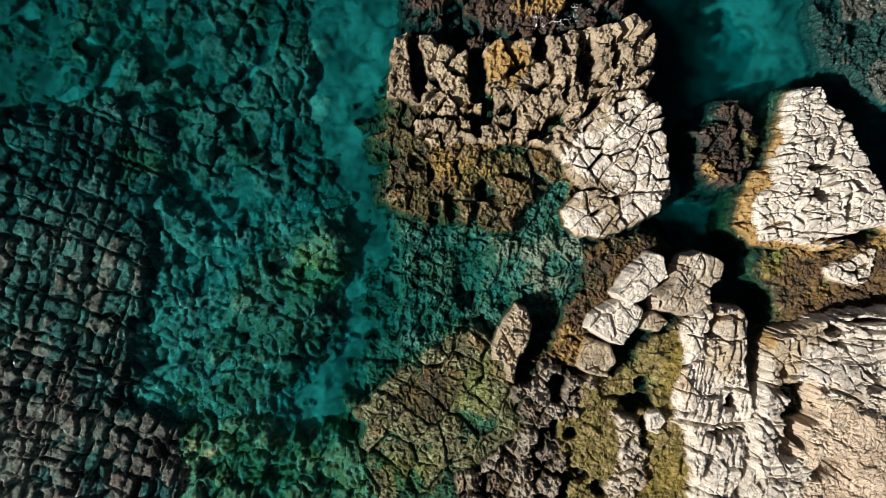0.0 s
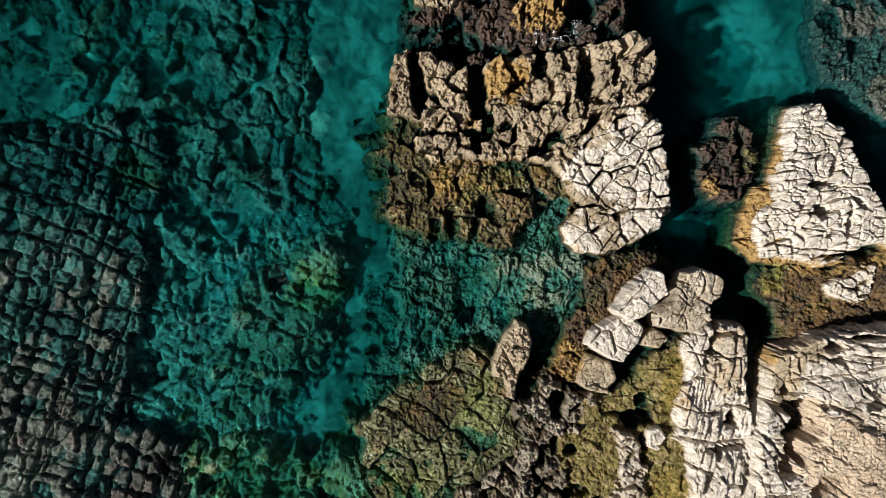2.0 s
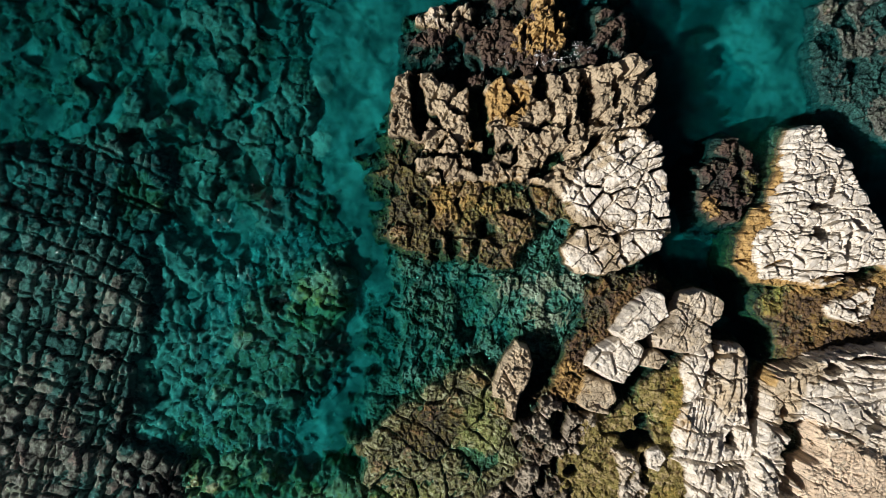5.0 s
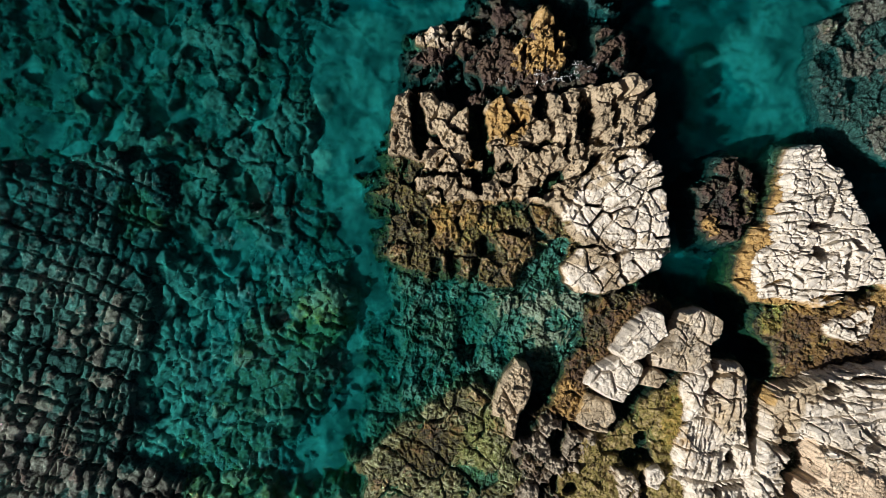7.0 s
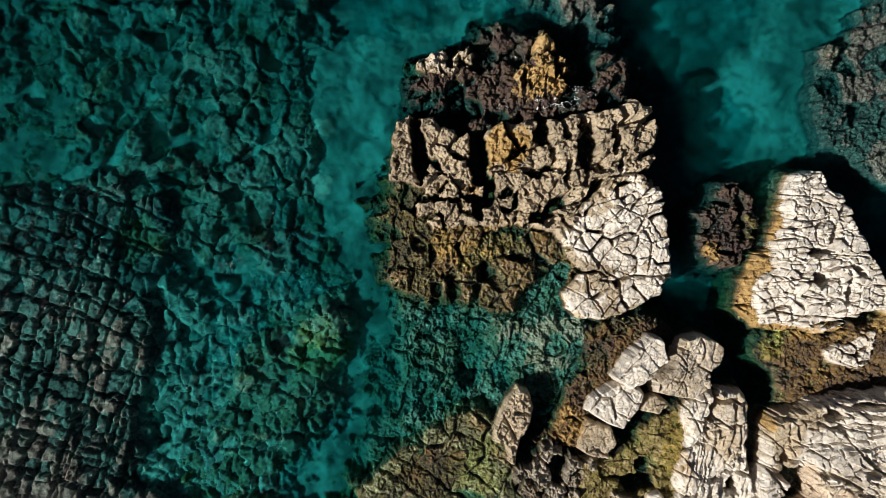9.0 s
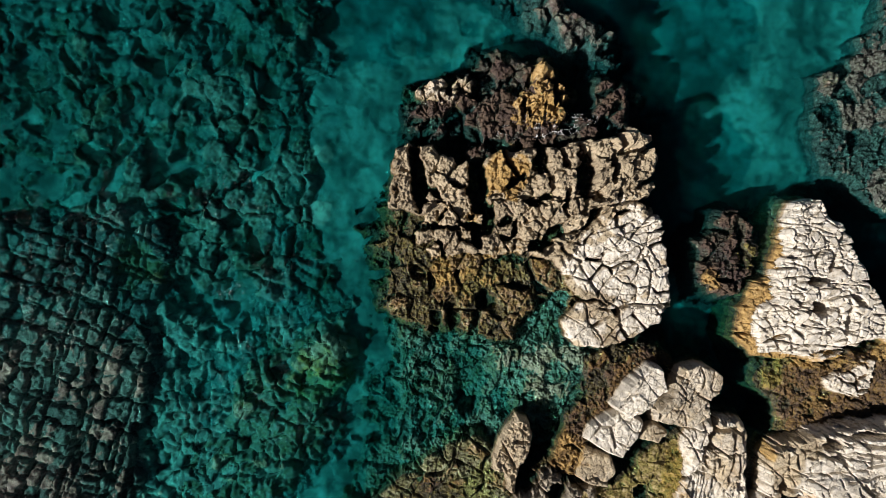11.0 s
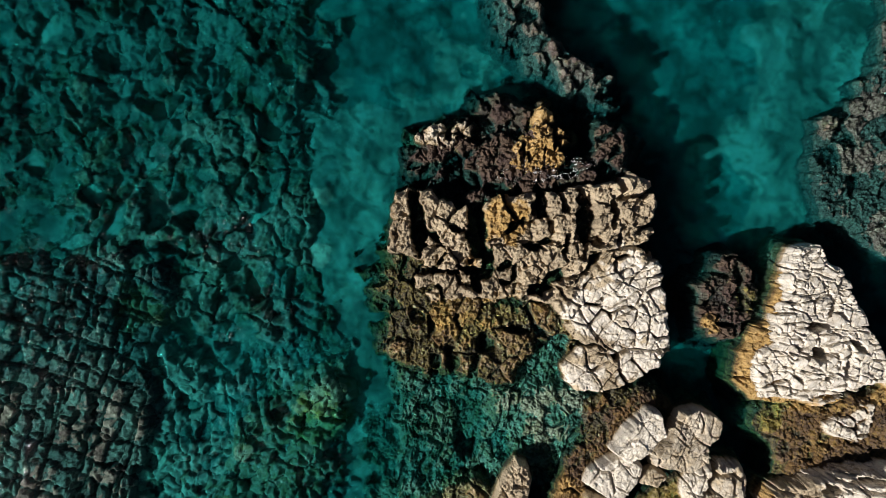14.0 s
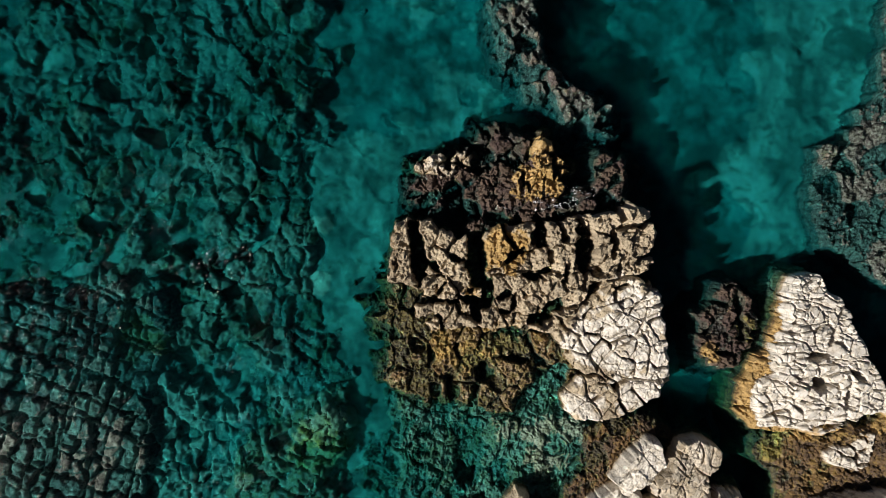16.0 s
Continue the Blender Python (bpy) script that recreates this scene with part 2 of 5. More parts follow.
ZONES["left_reef"] = dict(
    thing='block_reef',
    label='sunken grey-green reef of jointed rock blocks',
    h=[(-16.12, 4.14, -0.8), (-11.57, 3.49, -0.65), (-15.68, -1.28, -0.32), (-12.0, -1.71, -0.4), (-15.68, -6.04, -0.06), (-13.08, -4.31, -0.2), (-11.35, -7.56, -0.03), (-15.68, -9.08, -0.08)],
    poly=[(-18.28, 5.22), (-12.65, 5.44), (-10.92, 4.35), (-10.81, 2.62), (-11.57, 0.89), (-11.31, -0.63), (-11.57, -2.58), (-11.91, -4.53), (-12.65, -5.94), (-10.81, -6.37), (-9.83, -6.59), (-9.73, -7.78), (-10.27, -10.81), (-18.28, -10.81)],
    size=(0.78, 0.55, 72),
    stone="reef",
    facet=0.08,
    pits=0.02,
    shake=0.45,
    lump=0.12,
    stray=0.4,
    amp=0.1,
    tilt=0.07,
    crack=(0.11, 0.32),
    round=0.12,
    closed=0.25,
    slope=1.6,
    fine=0.06,
    cover=(0.0, 0, 0.36, 0.06),
    drop=0.06,
    warp=0.07,
    shoulder=0.4,
    knobs=[(0.035, 0.3)],
    reach=1.4,
    wobble=0.025,
    slit=1.5,
    fall=0.3,
    strata=[],
    joints=REEF_JOINTS,
)
ZONES["rubble_slope"] = dict(
    thing='rubble_slope',
    label='sunken rubble slope of small green-grey stones',
    h=[(-11.6, -0.86, -0.72), (-11.71, -3.96, -0.68), (-10.27, -1.31, -0.95), (-10.27, -3.96, -0.92), (-7.61, 0.91, -1.15), (-5.84, 0.91, -1.1), (-6.29, -3.52, -1.1), (-8.06, -5.73, -0.95), (-9.61, -2.63, -1.0)],
    poly=[(-12.09, 0.24), (-10.71, 1.13), (-7.84, 1.35), (-5.84, 1.57), (-4.07, 1.13), (-4.07, 0.02), (-4.74, -0.86), (-5.4, -2.63), (-6.06, -4.63), (-6.95, -6.06), (-8.06, -6.62), (-10.05, -6.73), (-12.59, -5.84), (-12.0, -2.63)],
    size=(0.6, 0.42, 70),
    stone="silted",
    facet=0.05,
    pits=0.0,
    lump=0.14,
    stray=0.6,
    flat=0.03,
    amp=0.05,
    tilt=0.1,
    crack=(0.08, 0.08),
    round=0.16,
    closed=0.5,
    slope=0.4,
    fine=0.06,
    cover=(0.1, 0, 0.0, 0.12),
    drop=0.12,
    warp=0.15,
    shoulder=0.5,
    fall=0.3,
    reach=2.0,
    pebble=0.03,
    knobs=[(0.05, 0.3)],
    slit=1.0,
    shake=1.0,
    wobble=0.06,
)
ZONES["mid_reef"] = dict(
    thing='mid_reef',
    label='shallow green reef ridge with rough turf-covered stones',
    h=[(-7.27, -1.28, -0.7), (-4.66, 0.24, -0.5), (-5.31, -1.72, -0.55), (-7.48, -3.46, -0.75), (-6.83, -5.42, -0.85), (-9.88, -3.89, -0.95)],
    poly=[(-7.7, -0.85), (-6.18, 0.02), (-4.55, 1.0), (-4.26, 0.24), (-4.39, -0.85), (-5.2, -2.59), (-5.85, -4.33), (-6.83, -5.63), (-7.81, -6.18), (-8.79, -6.07), (-10.31, -5.42), (-9.88, -3.46), (-8.35, -2.59), (-7.92, -1.72)],
    size=(0.51, 0.72, 75),
    stone="sunken",
    facet=0.06,
    pits=0.0,
    lump=0.2,
    stray=0.3,
    amp=0.09,
    tilt=0.12,
    crack=(0.1, 0.14),
    round=0.22,
    closed=0.5,
    slope=0.8,
    fine=0.08,
    cover=(0, 0.05, 0.25, 0.42),
    drop=0.08,
    warp=0.14,
    shoulder=0.5,
    reach=1.5,
    pebble=0.04,
    knobs=[(0.06, 0.4)],
    slit=1.0,
    shake=1.0,
    wobble=0.06,
)
ZONES["south_reef"] = dict(
    thing='south_reef',
    label='green turf reef with dark gaps between its stones',
    h=[(-9.44, -7.59, -0.42), (-7.27, -8.25, -0.6), (-4.87, -8.46, -0.55), (-3.13, -9.12, -0.45), (-9.44, -9.33, -0.35)],
    poly=[(-9.99, -6.51), (-8.35, -6.4), (-6.61, -7.38), (-6.18, -7.81), (-4.87, -7.59), (-3.79, -7.7), (-3.02, -8.46), (-2.7, -10.86), (-10.53, -10.86), (-10.09, -8.68), (-9.77, -7.59)],
    size=(0.59, 0.72, 70),
    stone="sunken",
    facet=0.06,
    pits=0.0,
    lump=0.18,
    stray=0.3,
    amp=0.09,
    tilt=0.12,
    crack=(0.1, 0.14),
    round=0.22,
    closed=0.5,
    slope=0.8,
    fine=0.09,
    cover=(0, 0.05, 0.1, 0.6),
    drop=0.1,
    warp=0.16,
    shoulder=0.5,
    reach=1.5,
    pebble=0.04,
    knobs=[(0.06, 0.4)],
    slit=1.0,
    shake=1.0,
    wobble=0.06,
)
ZONES["sea_shelf"] = dict(
    thing='inner_reef',
    label='shallow sunken reef of upright green-grey ribs',
    h=[(-1.38, -1.27, -0.6), (0.35, -0.84, -0.75), (2.93, -0.63, -0.3), (4.66, -0.41, -0.25), (-0.09, -2.57, -0.65), (3.8, 2.18, -0.35)],
    poly=[(-1.55, 0.84), (-0.73, 0.99), (0.35, 1.21), (2.07, 0.78), (2.72, 0.88), (3.04, 2.07), (3.8, 2.83), (4.87, 2.61), (4.87, 0.88), (5.95, 0.24), (5.63, -1.27), (4.66, -2.24), (2.5, -2.24), (1.85, -3.21), (0.35, -3.54), (-1.06, -4.29), (-1.81, -5.15), (-2.35, -5.59), (-1.81, -3.86), (-1.49, -2.57), (-1.7, -1.27), (-1.34, 0.02)],
    size=(0.51, 0.93, 12),
    stone="sunken",
    facet=0.08,
    pits=0.0,
    lump=0.14,
    stray=0.3,
    amp=0.07,
    tilt=0.12,
    crack=(0.08, 0.12),
    round=0.16,
    closed=0.6,
    slope=0.8,
    fine=0.1,
    cover=(0.0, 0, 0.58, 0.4),
    drop=0.06,
    warp=0.3,
    strata=[(0.09, 0.3, 82)],
    shoulder=0.45,
    reach=1.5,
    pebble=0.04,
    knobs=[(0.05, 0.4)],
    slit=1.0,
    shake=1.0,
    wobble=0.06,
)
ZONES["brown_shelf"] = dict(
    thing='brown_shelf',
    label='brown turf-covered flat rock shelf awash at the waterline',
    h=[(-1.36, -5.94, -0.08), (0.77, -4.24, -0.04), (1.62, -5.51, -0.02), (0.34, -7.22, -0.18), (-1.79, -8.28, -0.16), (-2.21, -7.22, -0.1), (1.4, -6.79, -0.3), (-0.94, -8.71, -0.22)],
    poly=[(-3.6, -5.83), (-2.0, -5.3), (-1.04, -4.24), (0.34, -3.38), (1.4, -3.06), (2.26, -3.38), (2.47, -4.66), (2.58, -6.15), (3.75, -6.47), (2.89, -7.43), (1.62, -8.28), (0.66, -8.71), (0.34, -10.62), (-2.64, -10.62), (-2.75, -8.71), (-3.06, -7.64), (-2.85, -6.58)],
    size=(1.31, 0.97, -38),
    tuft=0.03,
    facet=0.12,
    round=0.05,
    pits=0.02,
    closed=0.1,
    shake=0.6,
    stray=0.12,
    flat=0.03,
    amp=0.05,
    tilt=0.2,
    crack=(0.07, 0.18),
    slope=2.4,
    fine=0.035,
    cover=(0, 0.12, 0.5, 0.45),
    drop=0.0,
    warp=0.14,
    sub=(0.22, 0.07),
    knobs=[(0.04, 0.25)],
    slit=1.5,
)
ZONES["weed_apron"] = dict(
    thing='weed_apron',
    label='ochre and brown weed-covered tidal ledge',
    h=[(-1.78, 5.11, -0.02), (-1.99, 2.99, -0.12), (-0.51, 2.99, 0.02), (0.76, 2.35, 0.02), (2.03, 2.99, 0.05), (3.73, 3.41, 0.06), (0.97, 1.08, -0.12), (-1.14, 1.72, -0.12)],
    poly=[(-1.99, 5.85), (-0.83, 5.74), (-0.83, 4.58), (-0.3, 4.05), (2.03, 4.0), (4.26, 3.88), (5.11, 2.78), (4.58, 2.03), (3.41, 2.61), (2.92, 1.72), (2.56, 0.91), (2.03, 0.61), (1.19, 0.91), (0.13, 1.29), (-0.51, 1.08), (-1.04, 1.46), (-1.78, 1.72), (-2.1, 2.14), (-1.99, 3.31), (-1.78, 3.94), (-2.73, 4.3), (-2.63, 4.64), (-2.03, 5.0)],
    size=(1.1, 0.89, 80),
    gashes=[(1.61, 2.14, 0.38, 0.3, 0), (-1.04, 3.31, 0.3, 0.25, 0), (-0.19, 1.5, 0.25, 0.3, 0), (0.34, 2.03, 0.13, 0.42, 0)],
    tuft=0.04,
    facet=0.06,
    round=0.18,
    pits=0.03,
    closed=0.55,
    stray=0.12,
    amp=0.17,
    tilt=0.2,
    crack=(0.15, 0.34),
    slope=1.8,
    fine=0.08,
    cover=(0, 0.42, 0.6, 0.42),
    drop=0.03,
    warp=0.14,
    shoulder=0.45,
    knobs=[(0.11, 0.4)],
    slit=1.0,
)
ROCK_ISLAND_JOINTS_A = [
    [0.053, (1.57, 5.9), (3.22, 6.0), (4.45, 5.9), (5.28, 6.0)],
    [0.074, (5.38, 7.86), (5.28, 7.03), (5.49, 6.21), (5.18, 5.38)],
    [0.053, (6.31, 7.24), (6.48, 6.41), (6.31, 5.8)],
    [0.074, (5.49, 5.69), (6.52, 5.84), (7.59, 5.9)],
    [0.053, (4.45, 4.15), (5.07, 4.76), (5.38, 5.18)],
    [0.032, (5.28, 3.69), (5.9, 3.94), (6.72, 4.66), (7.86, 5.28)],
    [0.032, (5.38, 2.91), (6.1, 3.53), (7.14, 4.25), (8.0, 4.66)],
    [0.032, (5.69, 2.5), (6.52, 3.32), (7.55, 3.94)],
]
ROCK_ISLAND_JOINTS_B = [
    [0.042, (5.07, 3.53), (5.49, 2.91), (5.9, 2.29), (6.41, 1.98)],
    [0.053, (7.14, 4.25), (7.55, 3.32), (7.45, 2.29)],
    [0.064, (6.41, 1.98), (6.93, 2.08), (8.29, 2.08)],
    [0.064, (5.73, 1.98), (6.41, 1.88), (6.52, 1.26), (6.31, 0.85)],
    [0.042, (5.28, 1.46), (5.69, 1.05), (5.9, 0.54)],
    [0.042, (-0.8, 6.0), (0.12, 5.9), (0.74, 4.97)],
    [0.042, (1.57, 5.8), (1.98, 4.97), (2.5, 3.94)],
    [0.053, (2.8, 5.38), (3.63, 4.97), (3.42, 4.25)],
]
ROCK_ISLAND_SEEDS_A = [
    (-1.61, 7.45), (-1.69, 6.21), (-0.56, 7.34), (0.02, 7.2), (-0.29, 6.52), (-0.6, 6.1), (0.58, 6.83), (0.39, 6.21),
    (0.64, 5.69), (-0.35, 5.49), (-0.8, 5.73), (0.12, 5.11), (1.05, 5.18), (-0.7, 4.56), (-0.39, 4.04), (0.06, 4.52),
    (0.33, 4.31), (0.95, 4.72), (0.64, 4.04), (2.1, 6.8), (2.95, 6.17), (3.01, 7.34),
    (4.15, 7.45), (4.56, 7.61), (3.63, 6.41), (4.45, 6.52), (3.94, 5.69), (4.25, 5.34), (2.08, 5.38), (2.33, 4.87),
    (2.7, 5.8), (3.01, 4.72), (3.32, 5.18), (2.39, 4.21), (1.77, 4.45), (2.91, 4.19),
]
ROCK_ISLAND_SEEDS_B = [
    (4.76, 5.69), (5.18, 5.8), (4.87, 4.97), (4.97, 4.64), (5.9, 7.75), (6.31, 7.82), (5.59, 7.14), (5.8, 6.62),
    (5.38, 6.21), (6.83, 8.06), (6.72, 7.49), (7.18, 7.28), (6.62, 6.93), (7.14, 6.66), (7.34, 6.37), (6.0, 6.37),
    (6.21, 6.0), (6.72, 6.21), (6.56, 5.73), (5.69, 5.69), (6.0, 5.24), (6.72, 5.24), (7.28, 5.38), (6.93, 4.87),
    (7.59, 5.03), (7.75, 4.56), (7.92, 4.1), (7.18, 4.62),
]
ROCK_ISLAND_SEEDS_C = [
    (6.21, 4.45), (5.49, 4.15), (4.87, 4.08), (4.62, 3.73), (5.38, 3.32), (6.93, 4.1), (6.41, 3.9), (7.45, 3.79),
    (6.72, 3.28), (5.8, 2.95), (6.15, 2.66), (7.18, 3.07), (7.96, 2.91), (8.08, 2.19), (5.18, 2.66), (6.72, 2.45),
    (7.38, 2.45), (6.52, 1.94), (7.38, 1.71), (6.93, 1.3), (5.03, 1.67), (4.76, 1.22), (5.53, 1.71), (5.94, 1.13),
    (5.28, 0.72), (6.35, 0.85),
]
ZONES["rock_island"] = dict(
    thing='rock_island',
    label='weathered pale limestone sea rock split by deep dark cracks',
    h=[(-1.63, 6.83, 0.4), (-0.29, 7.03, 0.42), (2.19, 6.83, 0.5), (2.19, 4.56, 0.36), (-0.49, 4.35, 0.3), (4.45, 7.24, 0.7), (6.83, 7.86, 1.05), (6.52, 6.62, 0.95), (6.21, 4.56, 0.85), (4.87, 3.53, 0.6), (6.93, 3.11, 0.8), (8.06, 2.5, 0.7), (5.07, 1.26, 0.5), (6.72, 1.46, 0.6)],
    poly=[(-1.79, 7.82), (-1.28, 8.06), (-0.8, 7.86), (-0.39, 7.82), (0.33, 7.34), (1.36, 7.4), (1.98, 7.69), (2.8, 7.82), (3.63, 7.78), (4.45, 7.94), (5.49, 8.13), (6.31, 8.23), (6.83, 8.52), (7.34, 8.27), (7.71, 7.49), (7.55, 6.0), (7.86, 5.38), (8.13, 4.35), (8.25, 3.22), (8.33, 1.98), (7.86, 1.42), (6.83, 0.89), (5.8, 0.47), (5.11, 0.35), (4.62, 0.85), (4.5, 1.46), (5.18, 2.08), (4.7, 2.91), (4.04, 3.69), (3.22, 3.98), (1.98, 3.9), (0.74, 3.98), (-0.33, 3.82), (-1.01, 4.45), (-0.74, 5.34), (-1.42, 5.55), (-2.04, 5.69), (-1.94, 6.83)],
    size=(0.85, 0.85, 0),
    gashes=[(-0.95, 6.62, 0.28, 1.15, 0), (1.22, 6.5, 0.38, 1.3, -4), (-1.15, 7.49, 0.13, 0.38, 0), (0.49, 7.49, 0.25, 0.25, 0), (1.69, 5.34, 0.25, 0.55, 0), (3.59, 7.4, 0.34, 0.55, 0), (5.22, 6.93, 0.34, 1.0, 0), (4.15, 4.72, 0.47, 0.25, 20), (3.53, 4.23, 0.51, 0.25, 15), (-0.39, 4.87, 0.47, 0.13, 0), (1.26, 4.66, 0.19, 0.42, 0), (3.32, 5.8, 0.34, 0.17, 0), (6.21, 7.14, 0.13, 0.47, 0), (7.55, 5.8, 0.21, 0.3, 0), (0.33, 4.87, 0.3, 0.17, 0), (4.66, 6.0, 0.17, 0.3, 0), (5.49, 5.28, 0.17, 0.42, -30), (6.35, 1.84, 0.13, 0.17, 0)],
    joints=ROCK_ISLAND_JOINTS_A + ROCK_ISLAND_JOINTS_B,
    seeds=[ROCK_ISLAND_SEEDS_A, ROCK_ISLAND_SEEDS_B, ROCK_ISLAND_SEEDS_C],
    closed=0.55,
    facet=0.17,
    pits=0.13,
    round=0.08,
    rag=0.07,
    rim=0.05,
    amp=0.12,
    tilt=0.2,
    crack=(0.155, 0.6),
    slope=6,
    fine=0.05,
    cover=(0.0, 0.03, 0, 0),
    drop=0,
    warp=0.06,
    sub=(0.62, 0.05),
    knobs=[(0.125, 0.55), (0.045, 0.2)],
    calm=[(6.7, 3.6, 1.9, 2.0), (6.2, 1.5, 1.8, 1.2)],
    wobble=0.055,
    knobby=0.85,
)
ZONES["north_weed"] = dict(
    thing='north_weed',
    label='dark purple-brown weed ledge washed by foam',
    h=[(-0.08, 9.34, 0.0), (1.4, 9.77, 0.08), (2.46, 10.62, 0.05), (3.09, 8.71, 0.12), (6.27, 9.77, 0.1), (4.58, 8.5, 0.1)],
    poly=[(-1.25, 9.03), (-0.83, 9.6), (0.34, 10.19), (1.4, 11.15), (2.46, 11.36), (3.52, 10.93), (4.26, 9.56), (4.7, 8.85), (5.72, 9.3), (5.85, 10.51), (6.38, 10.4), (6.87, 9.98), (6.8, 9.03), (6.53, 8.45), (4.58, 8.24), (3.73, 8.03), (1.61, 7.61), (0.34, 7.86), (-0.3, 8.5), (-0.93, 8.71)],
    size=(0.72, 0.64, 10),
    tuft=0.04,
    facet=0.06,
    round=0.2,
    pits=0.03,
    closed=0.45,
    stray=0.12,
    lump=0.08,
    flat=0.04,
    amp=0.12,
    tilt=0.2,
    crack=(0.16, 0.35),
    slope=2.2,
    fine=0.09,
    cover=(0.03, 0.05, 1, 0),
    drop=0.1,
    warp=0.16,
    stone='wine',
    shoulder=0.45,
    knobs=[(0.12, 0.35)],
    slit=1.0,
    gashes=[(1.45, 10.35, 0.5, 0.6, 0), (0.3, 8.1, 0.85, 0.36, -8), (5.05, 9.9, 0.5, 0.9, 0), (2.1, 8.0, 0.5, 0.22, 0), (4.75, 8.55, 0.35, 0.16, 10)],
)
ZONES["pale_ledge"] = dict(
    thing='pale_ledge',
    label='small pale jagged limestone ledge beside dark weed',
    h=0.32,
    poly=[(-1.07, 9.84), (-0.75, 10.21), (-0.4, 10.42), (0.02, 10.3), (0.23, 10.15), (0.5, 10.4), (0.96, 10.3), (1.07, 9.96), (0.75, 9.75), (0.46, 9.5), (0.02, 9.46), (-0.29, 9.63), (-0.75, 9.67)],
    size=(0.51, 0.47, 20),
    gashes=[(0.23, 10.01, 0.13, 0.25, 0), (0.65, 9.84, 0.17, 0.13, 0)],
    amp=0.12,
    tilt=0.4,
    crack=(0.08, 0.3),
    slope=4,
    fine=0.08,
    cover=(0.5, 0.05, 0.05, 0),
    drop=0,
    warp=0.08,
    knobs=[(0.12, 0.4), (0.04, 0.2)],
    knobby=0.8,
)
ZONES["ochre_pinnacle"] = dict(
    thing='ochre_pinnacle',
    label='jagged ochre limestone pinnacle on a weed ledge',
    h=[(3.77, 10.74, 0.7), (3.98, 10.11, 0.55), (4.33, 10.11, 0.45), (3.77, 9.18, 0.35), (2.93, 9.18, 0.25)],
    poly=[(3.62, 10.84), (3.83, 10.97), (4.08, 10.59), (4.04, 10.26), (4.29, 10.39), (4.5, 10.14), (4.41, 9.59), (4.54, 9.01), (4.33, 8.68), (3.66, 8.72), (3.04, 8.68), (2.52, 8.93), (2.66, 9.76), (3.14, 9.8), (3.41, 10.01), (3.45, 10.43)],
    size=(0.47, 0.55, 0),
    gashes=[(3.0, 9.28, 0.11, 0.38, 0), (4.18, 9.8, 0.11, 0.42, 0)],
    amp=0.14,
    tilt=0.4,
    crack=(0.08, 0.3),
    slope=3,
    fine=0.08,
    cover=(0.15, 0.75, 0.2, 0),
    drop=0,
    warp=0.08,
    knobs=[(0.16, 0.4), (0.05, 0.2)],
    knobby=0.8,
)
ZONES["reef_chain"] = dict(
    thing='reef_chain',
    label='chain of green-brown rocks just under the surface',
    h=[(2.48, 15.63, -0.2), (3.34, 14.13, -0.14), (4.62, 12.85, -0.06), (5.69, 11.99, 0.02)],
    poly=[(1.52, 17.98), (3.01, 17.98), (3.34, 16.16), (3.12, 15.52), (3.87, 14.88), (4.3, 13.7), (5.05, 13.28), (5.69, 12.85), (6.29, 12.31), (6.11, 11.35), (5.58, 11.14), (5.26, 11.78), (4.62, 11.67), (4.08, 12.63), (3.01, 13.06), (2.27, 13.7), (1.84, 14.99)],
    size=(0.64, 0.64, 30),
    stone='reef',
    facet=0.06,
    pits=0.03,
    lump=0.12,
    stray=0.3,
    rag=0.15,
    amp=0.12,
    tilt=0.35,
    crack=(0.09, 0.2),
    slope=3,
    fine=0.1,
    cover=(0.0, 0.1, 0.6, 0.35),
    drop=0.08,
    warp=0.16,
    round=0.16,
    shoulder=0.5,
    knobs=[(0.16, 0.45)],
    closed=0.5,
    slit=1.0,
)
ZONES["channel_stack"] = dict(
    thing='channel_stack',
    label='dark weed-grown rock stack standing in the channel',
    h=[(10.12, 3.18, 0.22), (10.65, 4.86, 0.08), (11.49, 3.81, -0.08), (9.81, 4.23, -0.02)],
    poly=[(10.86, 5.58), (11.39, 5.07), (11.83, 4.23), (11.66, 3.18), (11.18, 2.5), (10.12, 2.46), (9.6, 2.93), (9.56, 3.77), (9.39, 4.34), (10.12, 4.97), (10.55, 5.49)],
    size=(0.64, 0.64, 15),
    gashes=[(11.11, 4.34, 0.17, 1.06, 10)],
    tuft=0.06,
    facet=0.25,
    round=0.15,
    pits=0.06,
    closed=0.6,
    rag=0.1,
    stray=0.15,
    amp=0.14,
    tilt=0.2,
    crack=(0.1, 0.35),
    slope=4,
    fine=0.09,
    # weed raised to full: the island's shade on the stack is put into its colour
    cover=(0.05, 0.0, 1, 0.1),
    drop=0.05,
    warp=0.14,
    stone='wine',
    shoulder=0.45,
    knobs=[(0.12, 0.35)],
    slit=1.0,
)
